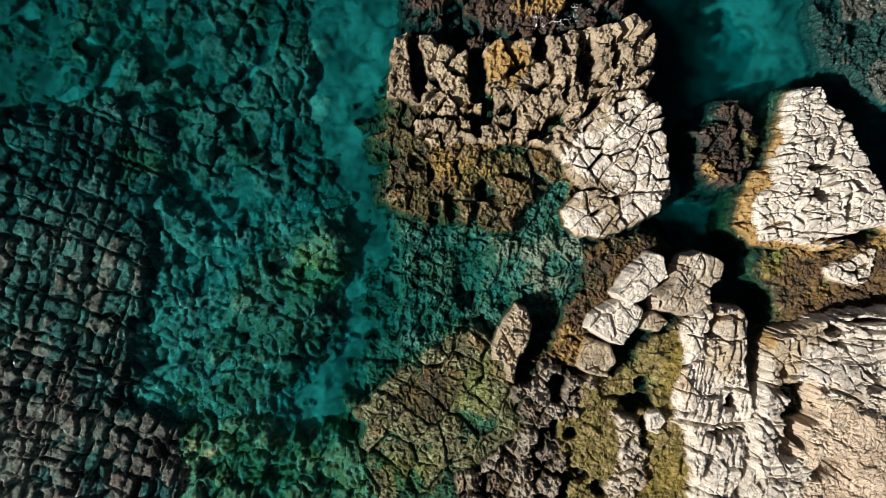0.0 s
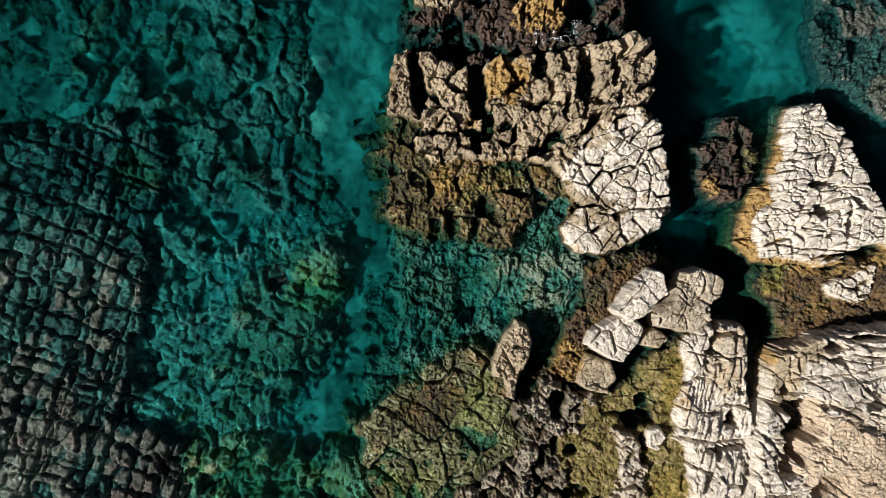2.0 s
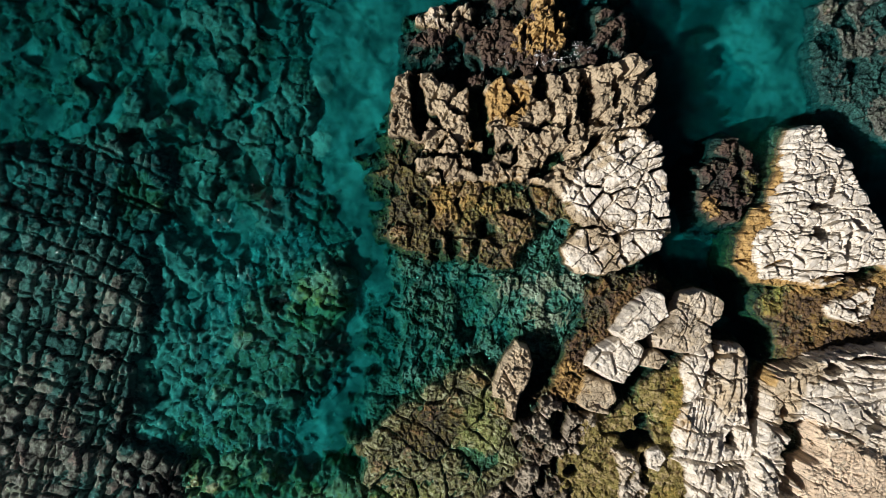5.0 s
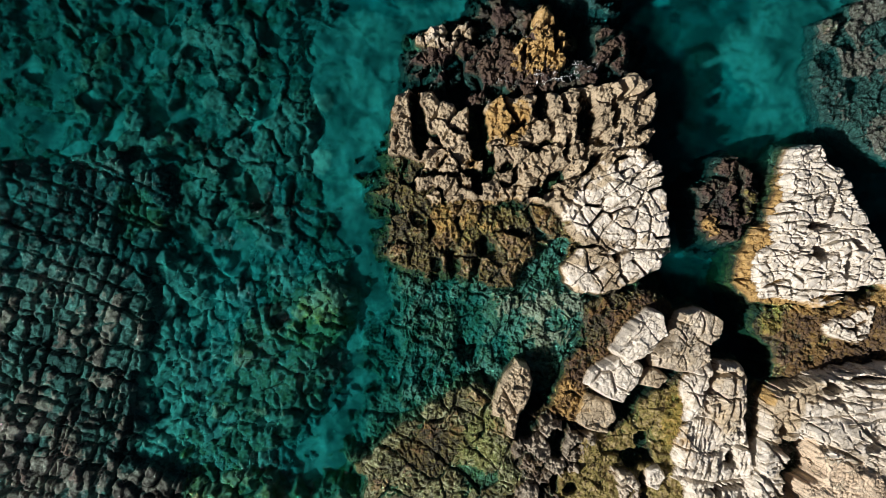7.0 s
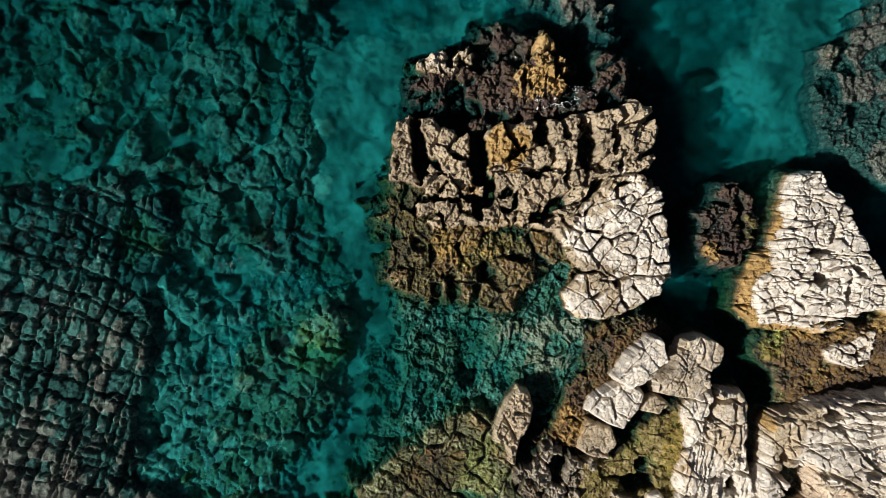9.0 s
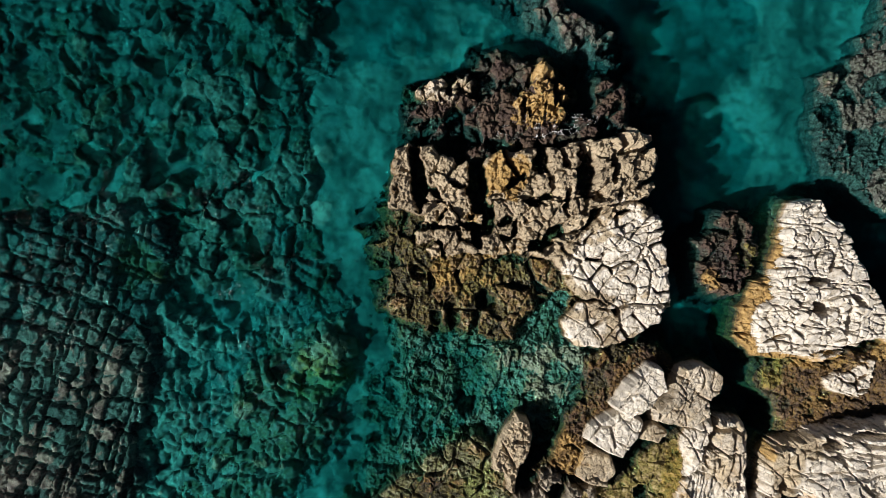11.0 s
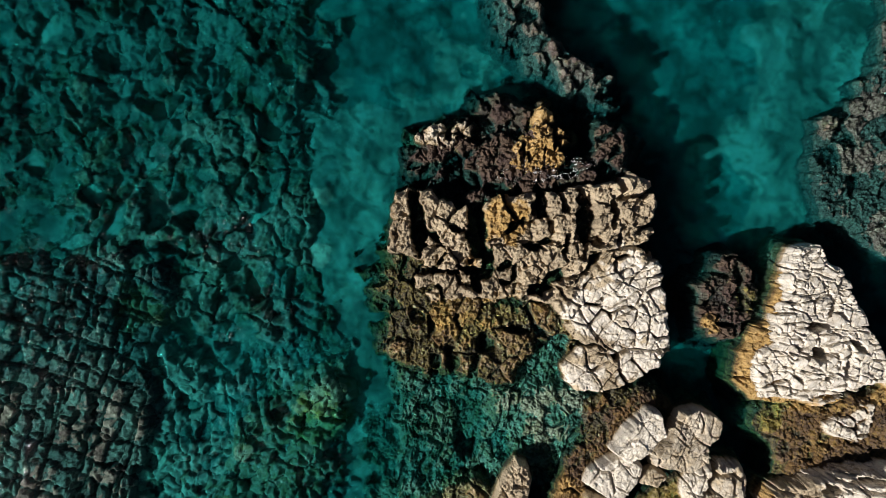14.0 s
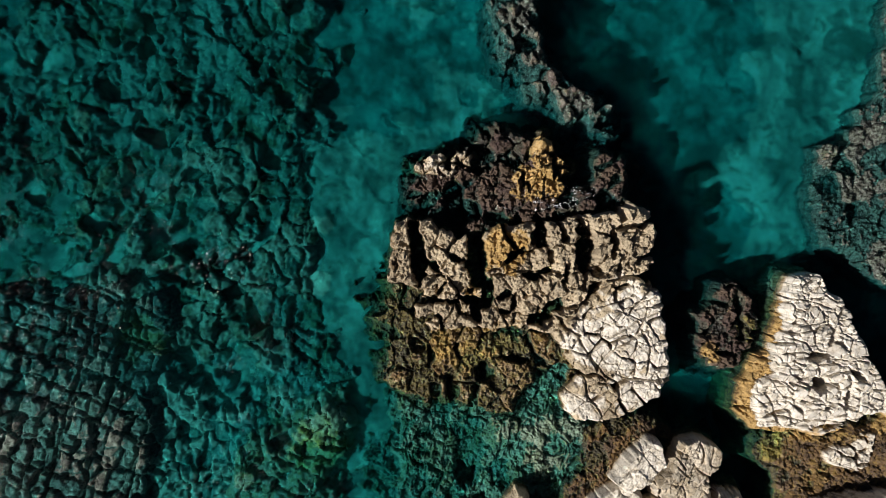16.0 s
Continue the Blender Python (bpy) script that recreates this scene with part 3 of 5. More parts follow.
ZONES["ochre_skirt"] = dict(
    thing='ochre_skirt',
    label='ochre algae skirt at the foot of a white rock',
    h=[(11.65, 1.28, 0.34), (12.07, 2.33, 0.4), (12.7, 3.79, 0.4), (12.91, 0.02, 0.32)],
    poly=[(10.98, 1.91), (11.5, 2.85), (12.0, 3.12), (12.35, 3.95), (12.7, 4.78), (13.54, 4.0), (13.33, 0.86), (15.0, 0.02), (13.33, -0.1), (12.49, 0.02), (11.5, 0.05), (11.05, 0.86)],
    size=(0.76, 1.06, 70),
    tuft=0.04,
    facet=0.25,
    round=0.05,
    pits=0.03,
    closed=0.4,
    rag=0.07,
    amp=0.05,
    tilt=0.2,
    crack=(0.05, 0.12),
    slope=5,
    fine=0.06,
    cover=(0.12, 0.85, 0.12, 0),
    drop=0,
    warp=0.12,
    knobs=[(0.07, 0.3)],
)
ZONES["east_ledge"] = dict(
    thing='east_ledge',
    label='ochre-brown weed ledge between white sea rocks',
    h=[(12.15, -0.82, 0.0), (13.63, -0.4, 0.15), (13.42, -1.88, 0.0), (15.53, -1.88, 0.05), (16.37, 0.02, 0.25), (18.06, -0.82, 0.3)],
    poly=[(11.69, -0.3), (12.26, -0.08), (12.99, 0.02), (14.47, -0.23), (15.95, 0.34), (17.21, 0.86), (18.9, 0.86), (18.9, -2.51), (14.68, -2.47), (12.99, -2.97), (12.4, -2.62), (12.32, -1.67), (11.83, -0.93)],
    size=(1.27, 0.72, 10),
    tuft=0.04,
    facet=0.12,
    round=0.05,
    pits=0.03,
    closed=0.75,
    stray=0.12,
    flat=0.02,
    lump=0.1,
    amp=0.04,
    tilt=0.2,
    crack=(0.06, 0.04),
    slope=2.5,
    fine=0.07,
    cover=(0.0, 0.3, 0.85, 0.3),
    drop=0.0,
    warp=0.16,
    knobs=[(0.07, 0.35)],
)
ZONES["ledge_rock"] = dict(
    thing='ledge_rock',
    label='low pale cracked rock on a weed ledge',
    h=0.42,
    poly=[(14.12, -0.69), (14.58, -0.44), (15.1, -0.44), (15.51, 0.02), (15.97, -0.02), (15.89, -0.6), (15.76, -1.12), (15.3, -1.39), (14.68, -1.23), (14.26, -1.02)],
    size=(0.55, 0.38, 10),
    gashes=[(15.3, -0.85, 0.17, 0.11, 0)],
    facet=0.16,
    pits=0.03,
    round=0.015,
    rag=0.025,
    rim=0.02,
    amp=0.04,
    tilt=0.1,
    crack=(0.07, 0.25),
    slope=7,
    fine=0.03,
    cover=(0.7, 0.15, 0.05, 0),
    drop=0.0,
    warp=0.02,
    wobble=0.012,
    slit=2.0,
    knobs=[(0.035, 0.2)],
    sub=(0.7, 0.045),
)
WHITE_STACK_JOINTS_A = [
    [0.021, (12.63, 5.11), (13.34, 5.0), (14.16, 4.7)],
    [0.021, (12.73, 4.19), (13.55, 4.09), (14.16, 4.29)],
    [0.021, (13.34, 5.31), (13.18, 4.09)],
    [0.032, (12.43, 3.68), (13.14, 3.48), (13.45, 2.87)],
    [0.032, (12.33, 3.07), (12.94, 3.17), (13.95, 2.87), (15.38, 2.77)],
    [0.064, (13.95, 4.39), (14.16, 3.68), (14.56, 3.27)],
    [0.042, (12.53, 2.05), (13.14, 1.85), (13.95, 2.46), (14.56, 3.07)],
    [0.064, (14.56, 2.26), (14.77, 1.65), (14.67, 0.83)],
]
WHITE_STACK_JOINTS_B = [
    [0.032, (12.94, 1.44), (13.75, 1.24), (14.56, 1.95)],
    [0.053, (12.12, 0.79), (13.34, 0.63), (14.56, 0.53), (15.28, 0.83)],
    [0.021, (11.72, 1.85), (12.53, 1.95), (13.14, 2.26)],
    [0.021, (11.61, 1.24), (12.53, 1.34), (12.94, 1.04)],
]
ZONES["white_stack"] = dict(
    thing='white_stack',
    label='bright white fractured limestone sea rock',
    h=[(13.34, 5.61, 0.75), (13.14, 3.68, 1.0), (11.92, 1.04, 0.7), (13.34, 1.65, 1.2), (14.56, 2.26, 1.15), (15.48, 2.05, 0.95), (13.75, 0.22, 0.6), (16.39, 1.04, 0.8), (14.56, 4.29, 0.8)],
    poly=[(12.94, 5.9), (13.79, 5.84), (14.16, 5.31), (14.56, 5.0), (15.01, 4.19), (15.48, 2.97), (15.95, 2.05), (17.11, 0.94), (17.41, 0.73), (15.78, 0.87), (15.28, 0.73), (14.56, 0.12), (13.75, -0.08), (13.14, 0.18), (12.33, 0.33), (11.55, 0.35), (11.35, 1.24), (11.55, 1.95), (12.02, 2.42), (12.29, 3.48), (12.63, 4.29), (12.57, 5.11)],
    size=(0.6, 0.42, 8),
    gashes=[(13.55, 1.95, 0.34, 0.3, 20), (13.51, 2.97, 0.3, 0.19, 10), (14.97, 0.43, 0.34, 0.17, -15), (14.67, 1.55, 0.17, 0.42, 0), (14.16, 3.48, 0.13, 0.55, -20), (14.97, 2.26, 0.3, 0.13, -30), (14.56, 4.6, 0.13, 0.38, -35), (14.46, 0.33, 0.42, 0.13, 10)],
    joints=WHITE_STACK_JOINTS_A + WHITE_STACK_JOINTS_B,
    pits=0.02,
    closed=0.2,
    rag=0.06,
    rim=0.05,
    amp=0.05,
    tilt=0.08,
    crack=(0.055, 0.32),
    slope=6,
    fine=0.012,
    cover=(1, 0.03, 0, 0),
    drop=0.0,
    warp=0.05,
    sub=(0.8, 0.05),
    strata=[(0.06, 0.2, -6)],
    round=0.015,
    facet=0.11,
    wobble=0.012,
    slit=4.0,
    shake=0.85,
)
ZONES["east_reef"] = dict(
    thing='east_reef',
    label='grey-green shallow reef with rough brown weed',
    h=[(14.21, 9.41, -0.12), (14.42, 10.69, -0.08), (15.91, 10.47, -0.2), (16.34, 8.13, -0.25), (15.27, 6.85, -0.25), (16.98, 13.67, -0.15)],
    poly=[(13.95, 10.9), (14.63, 10.94), (15.6, 11.65), (16.3, 13.03), (16.95, 15.59), (17.6, 17.94), (19.54, 17.94), (19.54, 5.35), (16.55, 5.67), (15.49, 6.53), (14.63, 6.85), (14.1, 6.42), (14.1, 7.49), (14.25, 8.34), (14.2, 9.83)],
    size=(0.68, 0.85, 10),
    tuft=0.04,
    facet=0.08,
    round=0.12,
    pits=0.03,
    closed=0.6,
    lump=0.08,
    stray=0.3,
    rag=0.12,
    amp=0.11,
    tilt=0.2,
    crack=(0.07, 0.15),
    slope=7,
    fine=0.09,
    cover=(0.03, 0.0, 0.5, 0.4),
    drop=0.05,
    warp=0.18,
    stone='reef',
    shoulder=0.45,
    knobs=[(0.1, 0.35)],
    slit=1.0,
)
ZONES["weed_slope"] = dict(
    thing='weed_slope',
    label='rust-brown weed slope above a dark channel',
    h=[(5.85, -0.83, -0.03), (7.54, 0.23, -0.05), (5.0, -3.37, 0.12), (6.48, -0.83, 0.05)],
    poly=[(5.21, 0.13), (6.27, 0.34), (8.18, 0.66), (8.6, 0.02), (7.76, -0.4), (7.33, -1.25), (6.59, -1.78), (5.74, -2.84), (5.64, -3.58), (5.0, -4.32), (4.37, -4.11), (4.22, -3.48), (4.68, -2.52), (5.42, -1.25)],
    size=(0.85, 0.72, 55),
    tuft=0.04,
    facet=0.15,
    round=0.05,
    pits=0.03,
    closed=0.7,
    stray=0.12,
    flat=0.025,
    lump=0.08,
    amp=0.1,
    tilt=0.2,
    crack=(0.08, 0.06),
    slope=2.6,
    fine=0.08,
    cover=(0.0, 0.45, 0.8, 0.0),
    drop=0.0,
    warp=0.16,
    knobs=[(0.09, 0.35)],
)
ZONES["moss_hollow"] = dict(
    thing='moss_hollow',
    label='yellow-green algae filling a hollow between rocks',
    h=[(8.34, -3.56, 0.2), (7.49, -4.61, 0.1), (8.65, -5.24, 0.2), (8.55, -7.56, 0.15), (5.39, -7.14, 0.12), (6.23, -5.45, 0.15), (8.34, -8.82, 0.2)],
    poly=[(5.28, -4.4), (6.44, -4.78), (6.97, -4.19), (7.7, -3.45), (8.55, -3.03), (9.22, -2.82), (9.07, -4.19), (9.18, -5.24), (9.01, -6.4), (9.49, -6.92), (9.6, -8.19), (10.06, -10.5), (4.76, -10.5), (4.55, -8.82), (4.23, -7.56), (4.34, -6.19), (5.18, -6.08)],
    size=(0.97, 0.85, 60),
    gashes=[(7.18, -5.77, 0.55, 0.38, 15), (7.49, -6.61, 0.21, 0.42, 0), (7.28, -7.35, 0.3, 0.3, 0), (4.76, -8.5, 0.64, 0.3, 10), (5.81, -8.82, 0.38, 0.3, 0), (7.49, -5.24, 0.34, 0.64, 10), (4.76, -6.92, 0.25, 0.21, 0)],
    tuft=0.03,
    facet=0.12,
    round=0.05,
    pits=0.03,
    closed=0.6,
    stray=0.12,
    flat=0.02,
    lump=0.06,
    amp=0.06,
    tilt=0.2,
    crack=(0.08, 0.07),
    slope=3,
    fine=0.06,
    cover=(0.02, 0.35, 0.35, 0.6),
    drop=0.0,
    warp=0.16,
    knobs=[(0.035, 0.3)],
    slit=1.0,
)
ZONES["low_rocks"] = dict(
    thing='low_rocks',
    label='grey rough boulders with black gaps by the tide hollow',
    h=[(3.7, -5.02, 0.3), (5.06, -5.23, 0.25), (3.28, -6.28, 0.15), (3.7, -7.54, 0.2), (2.44, -8.17, 0.18), (2.86, -9.01, 0.2)],
    poly=[(2.54, -5.44), (3.17, -5.23), (3.59, -4.28), (4.22, -4.14), (4.6, -4.49), (5.59, -4.7), (5.48, -5.44), (4.96, -6.38), (4.33, -6.49), (4.54, -7.54), (4.33, -8.38), (3.91, -10.48), (0.13, -10.48), (0.65, -8.59), (1.6, -8.17), (2.23, -7.54), (2.86, -6.91), (3.38, -6.49), (2.96, -6.17), (2.69, -5.75)],
    size=(0.72, 0.93, -35),
    gashes=[(4.22, -5.23, 0.34, 0.47, 0), (3.07, -4.49, 0.42, 0.47, 0), (4.22, -6.7, 0.38, 0.42, 0), (3.59, -7.01, 0.13, 0.42, 0), (4.75, -6.38, 0.42, 0.17, 0)],
    pits=0.12,
    facet=0.4,
    amp=0.18,
    tilt=0.35,
    crack=(0.15, 0.6),
    slope=3,
    fine=0.08,
    cover=(0.2, 0.03, 0.2, 0.04),
    drop=0.05,
    warp=0.14,
    knobs=[(0.15, 0.5), (0.05, 0.2)],
    slit=4.0,
    knobby=0.8,
    wobble=0.05,
    stone='grey',
)
ZONES["tip_rock"] = dict(
    thing='tip_rock',
    label='narrow pale pointed rock beside a dark pool',
    h=0.62,
    poly=[(2.7, -2.08), (3.01, -2.25), (3.28, -2.86), (3.13, -3.48), (2.76, -4.02), (2.68, -4.97), (2.43, -4.84), (2.29, -4.24), (1.83, -4.1), (1.98, -3.38), (2.39, -2.62)],
    size=(0.64, 0.93, 15),
    facet=0.16,
    pits=0.08,
    round=0.015,
    rag=0.05,
    rim=0.03,
    amp=0.04,
    tilt=0.1,
    crack=(0.06, 0.18),
    slope=7,
    fine=0.05,
    cover=(0.2, 0.03, 0, 0),
    drop=0.0,
    warp=0.04,
    wobble=0.015,
    slit=1.5,
    knobs=[(0.1, 0.35), (0.04, 0.2)],
    sub=(0.5, 0.05),
    stone='dry',
)
SLAB_UPPER_JOINTS_A = [
    [0.042, (6.91, -1.95), (7.38, -1.56), (8.07, -1.03)],
    [0.021, (7.42, -0.43), (6.81, -1.16), (6.4, -1.56)],
]
ZONES["slab_upper"] = dict(
    thing='boulder',
    label='pale limestone boulder leaning at the edge of a dark channel',
    h=0.98,
    poly=[(7.58, -0.1), (7.98, -0.22), (8.11, -0.99), (7.25, -1.84), (6.77, -2.03), (6.2, -1.62), (6.71, -0.89)],
    size=(1.91, 1.48, 50),
    joints=SLAB_UPPER_JOINTS_A,
    facet=0.16,
    pits=0.03,
    round=0.015,
    rag=0.025,
    rim=0.02,
    amp=0.04,
    tilt=0.1,
    crack=(0.05, 0.15),
    slope=7,
    fine=0.03,
    cover=(0.72, 0.02, 0, 0),
    drop=0,
    warp=0.02,
    sub=(0.7, 0.045),
    strata=[(0.06, 0.12, 45)],
    group='boulders by the channel',
    wobble=0.012,
    slit=2.0,
    knobs=[(0.035, 0.2)],
)
ZONES["slab_middle"] = dict(
    thing='boulder',
    label='white cracked limestone boulder with rough flaked top',
    h=0.8,
    poly=[(6.05, -2.02), (6.7, -1.78), (7.32, -2.23), (7.11, -2.78), (6.56, -3.51), (6.11, -3.37), (5.23, -2.88), (5.39, -2.43)],
    size=(0.97, 0.72, 40),
    facet=0.16,
    pits=0.03,
    round=0.015,
    rag=0.025,
    rim=0.02,
    amp=0.04,
    tilt=0.1,
    crack=(0.05, 0.18),
    slope=7,
    fine=0.03,
    cover=(0.72, 0.02, 0, 0),
    drop=0,
    warp=0.02,
    sub=(0.7, 0.045),
    group='boulders by the channel',
    wobble=0.012,
    slit=2.0,
    knobs=[(0.035, 0.2)],
)
ZONES["slab_lower"] = dict(
    thing='boulder',
    label='grey-tan rounded limestone boulder above algae',
    h=0.48,
    poly=[(5.31, -3.3), (6.2, -3.55), (6.39, -4.13), (6.1, -4.75), (5.47, -4.58), (4.89, -4.33), (5.02, -3.82)],
    size=(1.27, 1.06, 40),
    facet=0.16,
    pits=0.03,
    round=0.015,
    rag=0.025,
    rim=0.02,
    amp=0.04,
    tilt=0.1,
    crack=(0.05, 0.15),
    slope=7,
    fine=0.03,
    cover=(0.25, 0.03, 0.03, 0),
    drop=0,
    warp=0.02,
    group='boulders by the channel',
    wobble=0.012,
    slit=2.0,
    knobs=[(0.035, 0.2)],
    sub=(0.7, 0.045),
    stone='dry',
)
SLAB_EAST_JOINTS_A = [
    [0.042, (9.38, -0.18), (9.48, -0.79), (9.28, -1.2), (8.91, -1.61)],
    [0.032, (8.56, -0.79), (8.87, -1.2), (8.71, -1.81)],
]
ZONES["slab_east"] = dict(
    thing='boulder',
    label='large grey-white limestone boulder with curved cracks',
    h=0.9,
    poly=[(8.73, -0.24), (9.28, -0.12), (9.72, -0.22), (10.17, -0.49), (10.09, -1.1), (9.76, -1.3), (9.64, -2.01), (9.03, -2.42), (7.75, -2.2), (7.71, -1.91), (8.36, -1.24), (8.56, -0.63)],
    size=(1.27, 0.93, 60),
    joints=SLAB_EAST_JOINTS_A,
    facet=0.16,
    pits=0.03,
    round=0.015,
    rag=0.025,
    rim=0.02,
    amp=0.04,
    tilt=0.1,
    crack=(0.05, 0.2),
    slope=7,
    fine=0.03,
    cover=(0.42, 0.0, 0.02, 0),
    drop=0,
    warp=0.02,
    sub=(0.7, 0.045),
    strata=[(0.05, 0.12, 60)],
    group='boulders by the channel',
    wobble=0.012,
    slit=2.0,
    knobs=[(0.035, 0.2)],
)
ZONES["slab_small"] = dict(
    thing='boulder',
    label='small grey limestone boulder wedged under a larger one',
    h=0.5,
    poly=[(7.79, -2.32), (8.33, -2.67), (7.91, -3.05), (7.25, -2.9), (7.38, -2.55)],
    size=(1.27, 1.27, 0),
    facet=0.16,
    pits=0.03,
    round=0.015,
    rag=0.025,
    rim=0.02,
    amp=0.04,
    tilt=0.1,
    crack=(0.05, 0.15),
    slope=7,
    fine=0.03,
    cover=(0.35, 0.0, 0.02, 0),
    drop=0,
    warp=0.02,
    group='boulders by the channel',
    wobble=0.012,
    slit=2.0,
    knobs=[(0.035, 0.2)],
    sub=(0.7, 0.045),
)
ZONES["pool_rock"] = dict(
    thing='boulder',
    label='small white rock beside a dark hole',
    h=0.5,
    poly=[(7.58, -6.09), (7.96, -5.95), (8.2, -6.36), (7.89, -6.82), (7.54, -6.71)],
    size=(1.27, 1.27, 0),
    facet=0.16,
    pits=0.03,
    round=0.015,
    rag=0.025,
    rim=0.02,
    amp=0.04,
    tilt=0.1,
    crack=(0.05, 0.15),
    slope=7,
    fine=0.03,
    cover=(0.8, 0.0, 0.02, 0),
    drop=0,
    warp=0.02,
    group='boulders by the channel',
    wobble=0.012,
    slit=2.0,
    knobs=[(0.035, 0.2)],
    sub=(0.7, 0.045),
)
ZONES["pier_rock"] = dict(
    thing='pier_rock',
    label='upright grey-white broken rock rib',
    h=[(6.67, -6.62, 0.5), (6.77, -7.87, 0.45), (6.56, -8.91, 0.35)],
    poly=[(6.25, -6.04), (6.98, -6.21), (7.39, -6.83), (7.6, -7.45), (7.39, -8.08), (7.6, -8.7), (7.18, -9.12), (6.56, -10.36), (6.04, -8.91), (6.46, -8.08), (6.56, -7.04)],
    size=(0.51, 0.72, 10),
    facet=0.16,
    pits=0.03,
    round=0.015,
    rag=0.035,
    rim=0.03,
    amp=0.04,
    tilt=0.1,
    crack=(0.08, 0.3),
    slope=7,
    fine=0.03,
    cover=(0.5, 0.05, 0.05, 0.02),
    drop=0.03,
    warp=0.05,
    wobble=0.015,
    slit=4.0,
    knobs=[(0.03, 0.3)],
)
ROCK_COLUMNS_JOINTS_A = [
    [0.117, (9.87, -2.18), (9.75, -2.83), (9.54, -3.24), (9.5, -3.75), (9.36, -4.06)],
    [0.053, (10.52, -2.43), (10.56, -3.24), (10.42, -4.06), (10.21, -4.87), (9.75, -5.69), (9.5, -6.2)],
    [0.148, (11.29, -3.04), (11.42, -3.65), (11.46, -4.26), (11.27, -5.28)],
    [0.085, (8.58, -6.26), (9.3, -6.34), (10.32, -6.4), (11.23, -6.34)],
    [0.085, (10.21, -6.4), (10.07, -6.81), (9.87, -7.12), (9.5, -7.83)],
    [0.074, (11.29, -6.81), (11.13, -7.32), (11.09, -7.83), (10.76, -8.34), (10.52, -8.99)],
    [0.042, (8.52, -5.08), (9.3, -5.32), (10.11, -5.38)],
    [0.064, (10.32, -5.08), (10.93, -5.08), (11.34, -5.28)],
]
ROCK_COLUMNS_JOINTS_B = [
    [0.032, (8.93, -3.14), (9.6, -3.24), (10.52, -3.34), (11.13, -3.24)],
    [0.042, (9.81, -3.85), (10.01, -4.46), (9.7, -4.87)],
    [0.042, (10.93, -4.06), (10.76, -4.67), (10.89, -5.08)],
    [0.064, (9.95, -5.28), (9.7, -6.1)],
]
ZONES["rock_columns"] = dict(
    thing='rock_columns',
    label='tall white limestone slabs split by upright cracks',
    h=[(9.5, -2.83, 0.8), (10.52, -2.63, 0.95), (10.93, -4.06, 0.9), (9.09, -4.26, 0.7), (9.3, -5.69, 0.85), (10.93, -6.1, 0.8), (9.7, -7.73, 0.9), (10.72, -8.54, 1.1)],
    poly=[(8.85, -2.83), (9.34, -2.43), (9.87, -2.14), (10.52, -2.06), (11.05, -2.16), (11.15, -3.24), (11.02, -4.46), (11.3, -5.38), (11.34, -6.5), (11.38, -7.32), (11.03, -10.17), (9.4, -10.17), (9.01, -8.03), (9.13, -6.81), (8.54, -6.34), (8.54, -5.12), (8.93, -4.06)],
    size=(0.57, 1.53, -17),
    gashes=[(9.87, -2.73, 0.11, 0.85, -12), (11.34, -4.06, 0.17, 1.27, 8), (10.32, -6.61, 0.85, 0.11, 3), (11.13, -6.61, 0.25, 0.17, 0), (9.75, -7.52, 0.11, 1.27, -25), (10.83, -8.13, 0.11, 1.27, -15), (10.52, -5.59, 0.25, 0.3, 0)],
    joints=ROCK_COLUMNS_JOINTS_A + ROCK_COLUMNS_JOINTS_B,
    pits=0.04,
    closed=0.1,
    rag=0.06,
    rim=0.05,
    amp=0.09,
    tilt=0.14,
    crack=(0.06, 0.5),
    slope=6,
    fine=0.02,
    cover=(0.8, 0.04, 0, 0),
    drop=0.0,
    warp=0.05,
    sub=(0.3, 0.03),
    strata=[(0.16, 0.13, 76), (0.1, 0.25, 76)],
    round=0.015,
    facet=0.14,
    wobble=0.015,
    slit=2.0,
)
HEADLAND_JOINTS_A = [
    [0.053, (12.36, -4.55), (12.96, -4.63), (13.76, -4.99), (14.36, -5.19), (14.76, -5.5)],
    [0.106, (11.85, -4.99), (12.36, -5.19), (13.16, -4.99)],
    [0.032, (12.46, -3.19), (12.52, -3.99), (12.66, -4.39)],
    [0.053, (13.36, -3.19), (13.96, -3.49), (14.76, -3.19), (15.72, -3.29)],
    [0.032, (12.76, -3.89), (13.76, -3.99), (15.72, -3.59)],
    [0.032, (14.36, -4.19), (15.72, -3.99)],
    [0.106, (14.96, -4.39), (15.77, -4.99)],
    [0.053, (14.96, -5.19), (15.77, -5.3)],
]
HEADLAND_JOINTS_B = [
    [0.085, (12.76, -7.3), (13.56, -7.5), (14.06, -7.84)],
    [0.042, (12.96, -7.2), (14.16, -7.5)],
    [0.064, (14.16, -2.59), (14.96, -2.79), (15.77, -2.99)],
    [0.064, (14.36, -2.39), (15.77, -2.49)],
    [0.085, (13.76, -2.69), (14.16, -3.19), (14.46, -3.59)],
    [0.053, (11.35, -5.9), (11.75, -6.4), (12.15, -7.0)],
]
